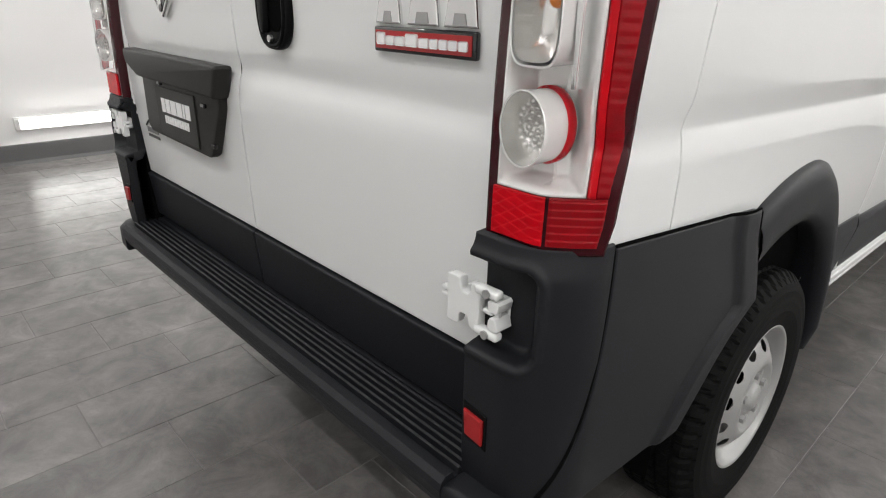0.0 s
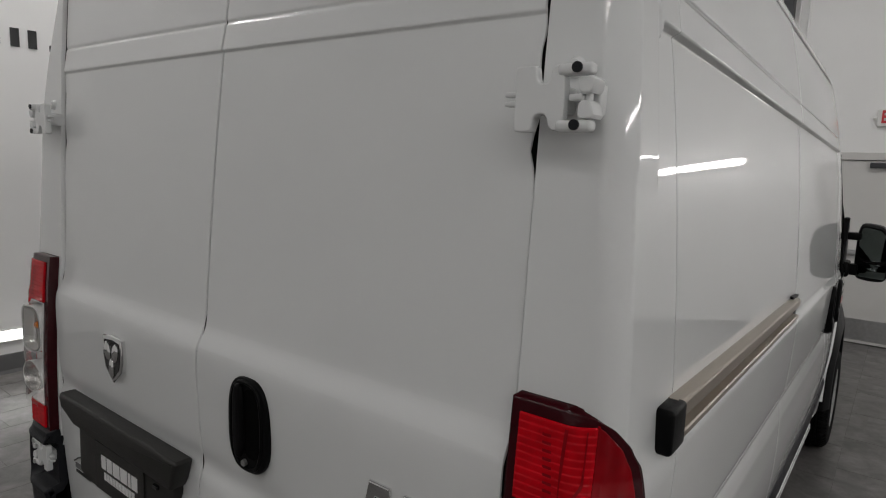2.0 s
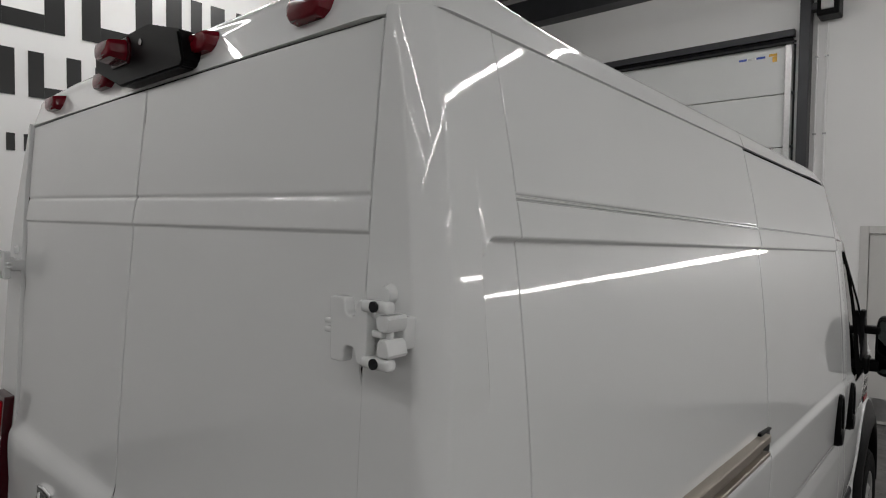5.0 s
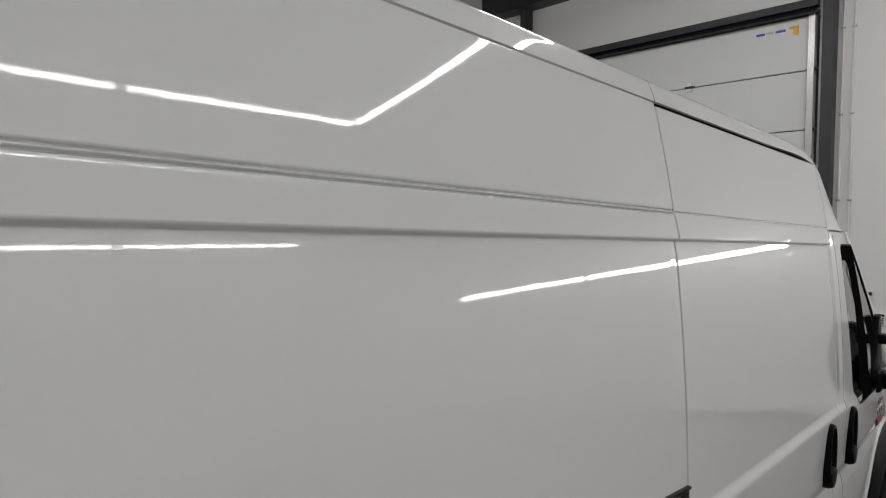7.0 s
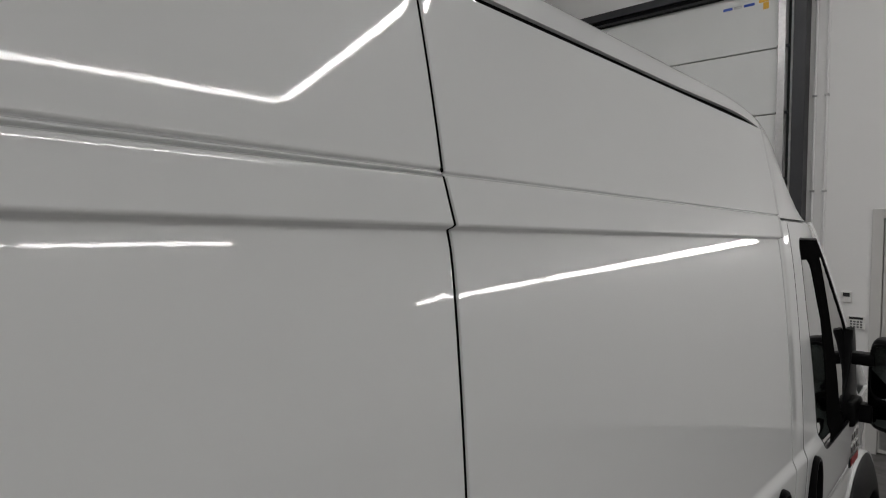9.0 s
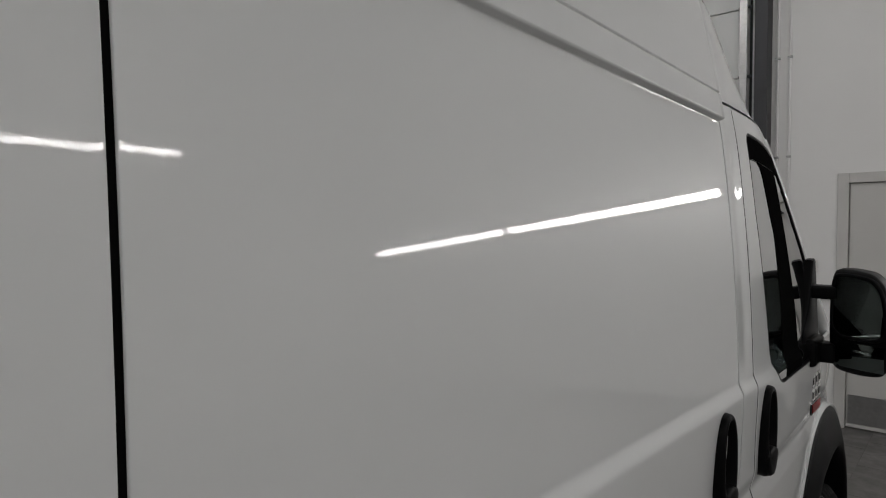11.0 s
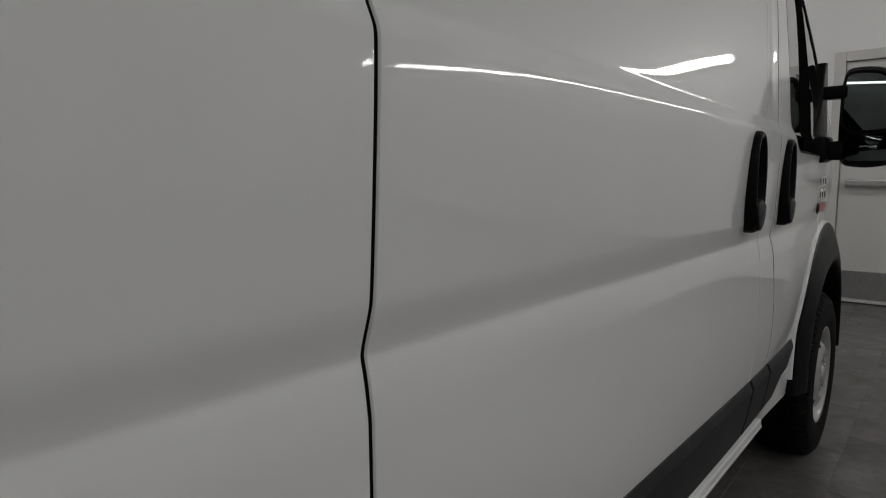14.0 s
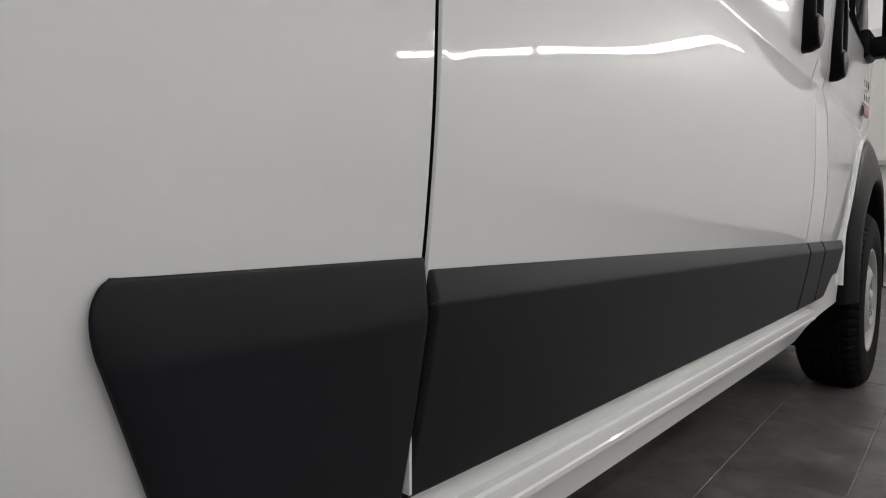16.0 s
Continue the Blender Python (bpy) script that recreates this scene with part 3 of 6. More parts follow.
REAR = smooth_curve([(0.70, 0.026), (0.85, 0.014), (1.0, 0.005), (1.12, 0.0), (1.16, 0.002), (1.205, 0.014), (1.25, 0.007), (1.35, 0.001), (1.46, -0.004), (1.495, -0.002),
                     (1.55, 0.022), (1.62, 0.027), (1.9, 0.040), (2.17, 0.054), (2.25, 0.059), (2.50, 0.080), (2.7, 0.1)], 0.007, 0.7, 2.7)
REAR0 = smooth_curve([(0.5, 0.012), (1.0, 0.010), (1.5, 0.020), (1.62, 0.027), (1.9, 0.040), (2.17, 0.054), (2.50, 0.080), (2.7, 0.1)], 0.02, 0.5, 2.7)


def rear_y(x, z, s=1):
    y = REAR(z) + 0.012 * (x / 0.86) ** 2 * step01(1.2, 1.7, z)
    lo, hi = z + 0.005 + 0.007 * s * x, z + 0.013 + 0.018 * s * x
    y -= 0.0055 * step01(2.178, 2.185, lo) * (1 - min(1.0, max(0.0, (hi - 2.19) / 0.06)))
    y += 0.003 * math.exp(-((hi - 2.252) / 0.004) ** 2)
    return y


EDGE = smooth_curve([(0.70, 0.834), (1.2, 0.836), (1.55, 0.834), (2.0, 0.836), (2.5, 0.843)], 0.02, 0.7, 2.5)
# plan of the rear corner: two tight bends with a soft curve between them
def bend_of(turns):
    run_of, pts = [0.0], [(0.0, 0.0, 0.0)]
    for turn_deg, run in turns:
        for _ in range(16):
            bx, by, ba = pts[-1]
            a2 = ba + radians(turn_deg) / 16
            m = (ba + a2) / 2
            pts.append((bx + math.cos(m) * run / 16, by + math.sin(m) * run / 16, a2))
            run_of.append(run_of[-1] + run / 16)
    return pts, run_of


LOW_BEND = bend_of(((33, 0.030), (24, 0.020), (33, 0.010)))
TOP_BEND = bend_of(((33, 0.006), (24, 0.050), (33, 0.007)))
LAMP_BEND = bend_of(((38, 0.014), (16, 0.072), (36, 0.024)))


def body_bend(z):
    """Soft below, crisp towards the roof."""
    w = step01(1.75, 2.15, z)
    pts = [tuple(a + (b - a) * w for a, b in zip(p, q)) for p, q in zip(LOW_BEND[0], TOP_BEND[0])]
    return pts, [a + (b - a) * w for a, b in zip(LOW_BEND[1], TOP_BEND[1])]


def corner(s, z, off=0.0, x0=None, bend=None):
    """Rear corner of the body: s runs from the door's edge round to the side. Returns the place, pushed out by off."""
    x0 = EDGE(z) + 0.002 if x0 is None else x0
    pts, run_of = bend or body_bend(z)
    (BX, BY, _), BL = pts[-1], run_of[-1]
    yr = REAR0(z) + 0.012 * step01(1.2, 1.7, z) - 0.010
    xs = side_x(0.1, z - drop_z(0.15))
    flat = xs - BX - x0
    if s <= flat:
        return Vector((x0 + s, yr - off, z))
    a = s - flat
    if a <= BL:
        px, py, ph = (float(np.interp(a, run_of, [b[k] for b in pts])) for k in range(3))
        return Vector((xs - BX + px, yr + py, z)) + Vector((math.sin(ph), -math.cos(ph), 0)) * float(off)
    return Vector((xs + off, yr + BY + a - BL, z))


def corner_s(y, z):
    """The run s at which the corner reaches the length y."""
    pts, run_of = body_bend(z)
    (BX, BY, _), BL = pts[-1], run_of[-1]
    yr = REAR0(z) + 0.012 * step01(1.2, 1.7, z) - 0.010
    return side_x(0.1, z - drop_z(0.15)) - BX - EDGE(z) - 0.002 + BL + (y - yr - BY)


van = thing("van", (0, 2.6, 0), "white high-roof cargo van with grey plastic cladding standing on tiles", "van")

RW, FW = (0.95, 0.45, 0.50), (4.41, 0.41, 0.53)          # arch centres (y, z) and inner radii


def in_arch(y, z):
    return math.hypot((y - RW[0]) / 0.355, (z - RW[1]) / RW[2]) < 1 or math.hypot(y - FW[0], z - FW[1]) < FW[2] or (z < 0.48 and (abs(y - RW[0]) < 0.355 or abs(y - FW[0]) < FW[2]))


ZS = spread(0.46, 2.452, 90, list(np.arange(1.06, 1.26, 0.008)) + list(np.arange(1.134, 1.152, 0.002)) + list(np.arange(1.186, 1.208, 0.003)) + list(np.arange(1.41, 1.50, 0.004)) + list(np.arange(1.430, 1.444, 0.002)) + list(np.arange(1.467, 1.484, 0.002)) + list(np.arange(2.10, 2.21, 0.003)) + list(np.arange(2.178, 2.193, 0.001)))


def side_panel(name, y0, y1, zlo=0.46, zhi=2.452, drop=None, both=True, label="", step=0.03, depth=0.016):
    ys = spread(y0, y1, max(4, int((y1 - y0) / step)), (YS - 0.05, YS - 0.036, YS - 0.026, YS - 0.018, YS - 0.011, YS + 0.011, YS + 0.018, YS + 0.026, YS + 0.036, YS + 0.05))
    zs = [zlo] + [z for z in ZS if zlo < z < zhi] + [zhi]
    cut = (lambda y, z: in_arch(y, z + drop_z(y)) or (drop(y, z) if drop else False))
    vf = sheet(side_lean, ys, zs, sign=1, drop=cut, depth=depth, lip=0.0018)
    ob = part(name, mesh_of(*vf, PAINT), PAINT, van, label)
    if both:
        part(name, mesh_of(*mirrored(vf), PAINT), PAINT, van, label)
    return ob


# black box added inside the body, seen through the gaps as their shade
def shell():
    P = []
    for y in [0.16] + list(np.linspace(0.3, 3.02, 8)):
        sec = [(side_x(1.0, z) - 0.035, z) for z in np.linspace(0.52, 2.44, 24)] + [(0.80, 2.45), (0.5, 2.47), (0, 2.48)]
        sec = [(0.0, 0.50)] + sec
        full = sec + [(-x, z) for x, z in sec[::-1][1:-1]]
        P.append([(x, y, z + drop_z(y)) for x, z in full + full[:1]])
    v, f = from_grid(P)
    n = len(P[0])
    f += [tuple(range(n - 1)), tuple(range((len(P) - 1) * n, len(P) * n - 1))]
    part("gap_dark_shell", mesh_of(v, f, SHELL, False), SHELL, van)
    # wheel wells
    for c, w in ((RW, 0.55), (FW, 0.62)):
        for s in (1, -1):
            P = [[(s * (0.45 + (0.50 if c is FW else 0.46) * k), c[0] + (w if c is FW else 0.40) * math.cos(a), c[1] + w * math.sin(a) if a not in (0, math.pi) else 0.25) for a in np.linspace(0, math.pi, 15)] for k in (0, 1)]
            vv, ff = from_grid(P)
            ff.append(tuple(range(15)))
            part("wheel_well", mesh_of(vv, ff, SHELL, False), SHELL, van)
    # unseen lower box, set deep to keep light from under the van
    part("underbody", rbox((-0.66, 1.40, 0.24), (0.66, 3.9, 0.50), 0.03), SHELL, van)
    part("underbody", rbox((-0.80, 0.15, 0.36), (0.80, 4.9, 0.50), 0.03), SHELL, van)


shell()



def seam_lean(zv):
    """How far the seam behind the sliding door stands forward at height zv: it leans with the body's rake."""
    a, b = 0.004 + 0.022 * (zv - 1.5), 0.003
    return a + (b - a) * step01(2.08, 2.20, zv)


def lean(y, zv):
    """Length y on the side, with the seams of the doors at their true lean."""
    if not YQ < y < 3.62:
        return y
    w = 1 - step01(0.72, 1.36, zv)
    return float(np.interp(y, [YQ, YS, YB, YD, 3.62], [YQ, YS + seam_lean(zv), YB + w * (YB_LOW - YB), YD + w * (YD_LOW - YD), 3.62]))


def side_lean(y, zv):
    return side(lean(y, zv), zv)



def lamp_edge(z):
    return float(np.interp(z, [1.03, 1.08, 1.42, 1.49, 1.53, 1.56, 1.585, 1.602, 1.610], [0.172, 0.180, 0.196, 0.192, 0.182, 0.166, 0.142, 0.112, 0.088]))


def wider(p):
    """The near-side rear corner stands a little further out than the other."""
    x, y, z = p
    return x - 0.045 * step01(0.834, 0.90, -x) * step01(0.80, 0.98, z) * (1 - step01(2.0, 2.46, z)), y, z


def pillar(s):
    def fn(u, z):
        su = u * corner_s(YQ - 0.003, z)
        p = corner(su, z)
        if p.y > 0.12:
            w = step01(0.12, 0.155, p.y)
            q = Vector(side(p.y, z - drop_z(p.y)))
            p = p.lerp(q, w)
        return p
    us = spread(0, 1, 40, list(np.linspace(0.12, 0.50, 150)) + list(np.linspace(0.60, 0.82, 56)))
    zs = spread(0.985, 2.50, 70, [1.034, 1.045, 1.056] + list(np.arange(2.07, 2.21, 0.003)))

    def lamp_hole(u, z):
        return z < 1.585 and 0.010 < u * corner_s(YQ - 0.003, z) < lamp_edge(z) + (0.022 if z < 1.046 else -0.022)
    vf = sheet(fn, us, zs, lip=0.008, lip_v=0.003, sign=1, drop=lamp_hole)
    if s < 0:
        vf = mirrored(vf)
        vf = [wider(p) for p in vf[0]], vf[1]
    return part("rear_pillar", mesh_of(*vf, PAINT), PAINT, van, "white rounded rear corner panel")


pillar(1)
pillar(-1)


side_panel("quarter_panel", YQ - 0.002, YS - 0.003, step=0.02)
sliding_door = side_panel("sliding_door", YS + 0.003, YB - 0.003, 0.60, 2.4445, both=False, label="closed white sliding side door")
vf = sheet(side_lean, spread(YS + 0.004, YB - 0.003, 40), [z for z in ZS if z > 0.6], sign=1)
part("side_wall", mesh_of(*mirrored(vf), PAINT), PAINT, van, "plain white side wall panel")
side_panel("door_post", YB + 0.003, YD - 0.003, 0.60, 2.176, label="white strip between the doors", step=0.012)


def sill():
    """The sill's foot rises and its face swells towards the front arch."""
    def fn(y, t):
        lo = 0.40 + 0.085 * step01(3.36, 3.84, y)
        zv = lo + (0.592 - lo) * t
        return Vector(side(y, zv)) + Vector((0.036 * step01(3.50, 3.84, y) * (1 - 0.4 * t), 0, 0))
    ys = spread(1.40, 3.835, 60)
    vf = sheet(fn, ys, list(np.linspace(0, 1, 14)), sign=1, drop=lambda y, t: y < 1.9 and in_arch(y, fn(y, t).z), depth=0.016, lip=0.0018)
    for f in (vf, mirrored(vf)):
        part("sill", mesh_of(*f, PAINT), PAINT, van, "white sill below the doors")


sill()


def sill_ridge():
    for s in (1, -1):
        bm = prism([(s * 0.92, 0.466), (s * 0.950, 0.466), (s * 0.954, 0.469), (s * 0.9542, 0.476), (s * 0.9522, 0.4785), (s * 0.9522, 0.491), (s * 0.9515, 0.496), (s * 0.948, 0.499), (s * 0.92, 0.499)], "y", 1.42, 3.46)
        for v in bm.verts:
            v.co.z += drop_z(v.co.y)
        part("sill_flange", bm, PAINT, van)


sill_ridge()


# near-flush black strip in a post seam, standing for its deep shade
def post_gap_shade(y, w, z0, z1, deep):
    zs = [z for z in ZS if z0 < z < z1]
    P = [[Vector(side_lean(y + d, z)) - Vector((deep, 0, 0)) for z in zs] for d in (-w, w)]
    part("seal_and_gap_shade", mesh_of(*from_grid(P), SHELL), SHELL, van, "black strip for door seal rubber and gap shade")


post_gap_shade(YB, 0.003, 0.60, 2.43, 0.0022)
post_gap_shade(YD, 0.0035, 0.55, 2.17, 0.0008)


def seam_gap_shade():
    """Black strips in the gap behind the sliding door and above it, drawn for its shade."""
    zs = [z for z in ZS if 0.6 < z < 2.45]
    P = [[Vector(side_lean(YS + d, z)) - Vector((0.0035, 0, 0)) for z in zs] for d in (-0.0035, 0.0035)]
    part("seal_and_gap_shade", mesh_of(*from_grid(P), SHELL), SHELL, van, "black strip for door seal rubber and gap shade")
    P = [[Vector(side(y, z)) - Vector((0.004, 0, 0)) for z in (2.430, 2.456)] for y in np.linspace(YS, YB, 20)]
    part("seal_and_gap_shade", mesh_of(*from_grid(P), SHELL), SHELL, van, "black strip for door seal rubber and gap shade")


seam_gap_shade()

# roof


def roof_point(u, v):
    """u across from -1 to 1, v along the roof's centre line from the rear header to the windscreen."""
    path = ROOF_PATH
    k = min(int(v), len(path) - 2)
    f = v - k
    p0, p1, p2, p3 = path[max(0, k - 1)], path[k], path[k + 1], path[min(len(path) - 1, k + 2)]
    def cr(a, b, c, d):
        return 0.5 * (2 * b + (c - a) * f + (2 * a - 5 * b + 4 * c - d) * f * f + (3 * b - a - 3 * c + d) * f**3)
    yc, zc, ye, ze, hw = (cr(p0[i], p1[i], p2[i], p3[i]) for i in range(5))
    a = abs(u)
    run = hw * (1 - a ** 0.9)
    back = step01(0.13, 0.60, yc)
    c = float(np.interp(run, ROOF_RUN, ROOF_RISE)) * back + (1 - back) * float(np.interp(run, END_RUN, END_RISE))     # an upright band, a crisp edge, then a flat crown
    w = a ** 10 * back + (1 - back) * max(0.0, 1 - run / 0.075) ** 1.5
    x, y = math.copysign(hw * a ** 0.9, u), yc * (1 - w) + ye * w
    dip = 0.006 * (1 - step01(0.70, 0.79, abs(x))) * step01(0.09, 0.16, y) * (1 - step01(0.3, 0.9, y))
    return Vector((x, y, ze + (zc - ze) * c - dip + drop_z(y)))


ROOF_RUN = [0.0, 0.004, 0.010, 0.016, 0.020, 0.026, 0.036, 0.060, 0.105, 0.20, 0.40, 0.62, 0.95]
END_RUN = [0.0, 0.006, 0.014, 0.022, 0.030, 0.040, 0.060, 0.10, 0.20, 0.40, 0.95]
END_RISE = [0.0, 0.16, 0.38, 0.58, 0.68, 0.74, 0.80, 0.855, 0.92, 0.98, 1.0]
ROOF_RISE = [0.0, 0.10, 0.245, 0.38, 0.435, 0.475, 0.51, 0.555, 0.62, 0.73, 0.88, 0.97, 1.0]
# rows: centre y, centre z, edge y, edge z, half width
ROOF_PATH = [(0.080, 2.444, 0.100, 2.444, 0.868), (0.0905, 2.474, 0.112, 2.448, 0.884), (0.1045, 2.514, 0.128, 2.4515, 0.897), (0.1170, 2.548, 0.142, 2.453, 0.903), (0.160, 2.5625, 0.20, 2.4535, 0.905), (0.35, 2.566, 0.35, 2.4545, 0.9015),
             (0.9, 2.570, 0.9, 2.4545, 0.9015), (1.6, 2.572, 1.6, 2.4545, 0.9015), (2.4, 2.568, 2.4, 2.4545, 0.9015), (2.9, 2.555, 2.95, 2.4545, 0.9005), (3.25, 2.51, 3.22, 2.40, 0.893), (3.50, 2.42, 3.42, 2.27, 0.880), (3.72, 2.28, 3.60, 2.13, 0.860), (3.88, 2.15, 3.74, 2.03, 0.84)]


def roof():
    us = [math.copysign(1 - (1 - abs(t)) ** 2.2, t) for t in np.linspace(-1, 1, 81)]
    vs = list(np.linspace(0, len(ROOF_PATH) - 1 - 1e-6, 110))
    rows = [[roof_point(u, v) for v in vs] for u in us]
    rows = [[p + Vector((0.012, 0, -0.004)) for p in rows[0]]] + rows + [[p + Vector((-0.012, 0, -0.004)) for p in rows[-1]]]
    rows = [[r[0] + Vector((0, 0.012, -0.002))] + r for r in rows]
    verts, faces = from_grid(rows)
    ob = part("roof", mesh_of(verts, faces, PAINT), PAINT, van, "white pressed high roof")
    ob.data.set_sharp_from_angle(angle=radians(40))
    # joints across the roof's side band, in line with the sliding door
    for y in (YS + 0.003, YB):
        k = min(range(0, 1200), key=lambda i: abs(roof_point(1, i * 0.01).y - y)) * 0.01
        for s in (1, -1):
            run = [roof_point(s * (1 - t), k) for t in (0.0, 0.012, 0.024, 0.036, 0.05, 0.08)]
            part("roof_joint", sweep([p - Vector((s * 0.0006, 0, 0.0004)) for p in run], 0.0016, 6), BASEBOARD, van)
    return ob


roof()


# rear doors
SEAM_X = smooth_curve([(0.78, -0.032), (1.3, -0.014), (1.65, -0.008), (1.85, 0.005), (2.07, 0.022), (2.27, 0.040), (2.5, 0.052)], 0.03, 0.7, 2.5)


def rear_seals():
    """Black rubber behind the gaps round the rear doors, near flush to darken them."""
    zs = list(np.linspace(0.80, 2.48, 40))
    for s in (1, -1):
        P = [[(s * (EDGE(z) + d), rear_y(EDGE(z), z, s) + 0.0035, z) for z in zs] for d in (-0.022, 0.006)]
        part("seal_and_gap_shade", mesh_of(*from_grid(P), SHELL), SHELL, van, "black strip for door seal rubber and gap shade")
    P = [[(SEAM_X(z) + d, REAR(z) + 0.004, z) for z in zs] for d in (-0.006, 0.006)]
    part("seal_and_gap_shade", mesh_of(*from_grid(P), SHELL), SHELL, van, "black strip for door seal rubber and gap shade")
    P = [[(x, rear_y(abs(x), 2.484) + 0.004, z) for z in (2.478, 2.498)] for x in np.linspace(-0.822, 0.822, 30)]
    part("seal_and_gap_shade", mesh_of(*from_grid(P), SHELL), SHELL, van, "black strip for door seal rubber and gap shade")


rear_seals()


def rear_door(s):
    def edge(z):
        return EDGE(z) - 0.002 - 0.008 * math.exp(-((z - 2.105) / 0.03) ** 2) - 0.012 * math.exp(-((z - 1.975) / 0.03) ** 2) - 0.008 * step01(2.13, 2.24, z)

    def fn(u, z):
        c = s * SEAM_X(z) + 0.0024 + (0.0045 * step01(2.385, 2.395, z) * (1 - step01(2.45, 2.47, z)) if s > 0 else 0.0)
        x = c + u * (edge(z) - c)
        return Vector((x, rear_y(x, z, s), z))
    zs = spread(0.785, 2.487, 70, list(np.arange(1.12, 1.28, 0.008)) + list(np.arange(1.46, 1.58, 0.008)) + list(np.arange(2.145, 2.265, 0.0025)))
    vf = sheet(fn, list(np.linspace(0, 1, 30)), zs, lip=0.0020, lip_v=0.003, sign=1)
    if s < 0:
        vf = mirrored(vf)
    return part("rear_door", mesh_of(*vf, PAINT), PAINT, van, "closed white cargo door at the rear")


door_r = rear_door(1)
door_l = rear_door(-1)


# ---- the van: front body ----
def lane(a, b, x):
    return a[1] + (b[1] - a[1]) * (x - a[0]) / (b[0] - a[0])


def door_front(zv):
    """Front edge of the front door, below and above the window line."""
    return float(np.interp(zv, [1.30, 1.44, 1.60, 1.775, 1.907, 2.0, 2.07, 2.18], [4.25, 4.25, 4.20, 4.125, 4.035, 3.990, 3.940, 3.85]))


WIN = (1.397, 2.122)                       # window sill and head, above the body's own line
PANE_TOP = 2.052


def front_door(s):
    def win(zv):
        r = 0.13 if zv < 1.7 else 0.035
        e = min(zv - WIN[0], WIN[1] - zv)
        k = 0.0 if e > r else r - math.sqrt(max(0, r * r - (r - e) ** 2)) if e > 0 else r
        a = float(np.interp(zv, [1.40, 1.50, 1.60, 1.70, 1.80, 1.90, 2.12], [3.412, 3.395, 3.378, 3.360, 3.344, 3.328, 3.318])) + k
        return a, door_front(zv) - 0.032 - 0.4 * k

    def fn(u, zv):
        y0, y1 = YD + 0.003, door_front(zv)
        a, b = win(min(max(zv, WIN[0]), WIN[1]))
        y = y0 + (a - y0) * u if u < 1 else a + (b - a) * (u - 1) if u < 2 else b + (y1 - b) * (u - 2)
        return Vector(side_lean(y, zv))
    zs = spread(0.60, 2.176, 60, list(np.arange(1.06, 1.26, 0.01)) + list(WIN) + [WIN[0] + d for d in (0.002, 0.006, 0.012, 0.022, 0.035, 0.05, 0.07, 0.09, 0.11, 0.13)] + [WIN[1] - d for d in (0.004, 0.012, 0.022, 0.035)])
    us = list(np.linspace(0, 1, 6)) + list(np.linspace(1, 2, 16))[1:] + list(np.linspace(2, 3, 5))[1:]
    vf = sheet(fn, us, zs, lip=0.02, lip_v=0.003, drop=lambda u, z: (1 < u < 2 and WIN[0] < z < WIN[1]) or in_arch(fn(u, z).y, fn(u, z).z))
    door = part("front_door", mesh_of(*(vf if s > 0 else mirrored(vf)), PAINT), PAINT, van, "closed white front door")

    def at(y, zv, off):
        p = Vector(side_lean(y, zv))
        return (s * (p.x + off), p.y, p.z)
    zz = sorted(list(np.linspace(WIN[0], WIN[1], 14)) + [WIN[0] + d for d in (0.002, 0.006, 0.012, 0.022, 0.035, 0.05, 0.07, 0.10)] + [WIN[1] - d for d in (0.004, 0.012, 0.025)] + [PANE_TOP])
    ring = [at(win(z)[0], z, -0.005) for z in zz] + [at(y, WIN[1], -0.005) for y in np.linspace(*win(WIN[1]), 8)[1:-1]]
    ring += [at(win(z)[1], z, -0.005) for z in zz[::-1]] + [at(y, WIN[0], -0.005) for y in np.linspace(*win(WIN[0]), 8)[::-1][1:-1]]
    part("window_seal", sweep(ring, 0.006, 8, True), BLACK, door, smooth=True)

    def rear_of(z):
        return float(np.interp(z, [1.40, 1.66, 1.84, 1.90, 1.97, 2.015, 2.035, 2.052], [3.590, 3.578, 3.566, 3.532, 3.506, 3.484, 3.465, 3.425]))

    def front_of(z):
        return float(np.interp(z, [1.40, 1.565, 1.66, 1.76, 1.91, 2.06], [3.825, 3.800, 3.782, 3.762, 3.752, 3.772]))
    low = [z for z in zz if z <= PANE_TOP] + [2.015, 2.035]
    low.sort()
    P = [[at(y, z, -0.0045) for y in (win(z)[0], rear_of(z))] for z in low]
    part("window_pane", mesh_of(*from_grid(P), GLASS), GLASS, door).visible_shadow = False
    P = [[at(y, z, -0.0045) for y in (front_of(z), win(z)[1])] for z in low]
    part("quarter_pane", mesh_of(*from_grid(P), GLASS), GLASS, door).visible_shadow = False
    P = [[at(rear_of(z), z, -0.03), at(rear_of(z), z, -0.0025), at(front_of(z), z, -0.0025), at(front_of(z), z, -0.03)] for z in low]
    part("window_divider", mesh_of(*from_grid(P), SHELL, False), SHELL, door)
    P = [[at(win(z)[0] + (win(z)[1] - win(z)[0]) * u, z, -0.0025) for u in np.linspace(0, 1, 8)] for z in zz if z >= PANE_TOP]
    part("window_head", mesh_of(*from_grid(P), SHELL, False), SHELL, door)
    return door


door_front_r = front_door(1)
door_front_l = front_door(-1)


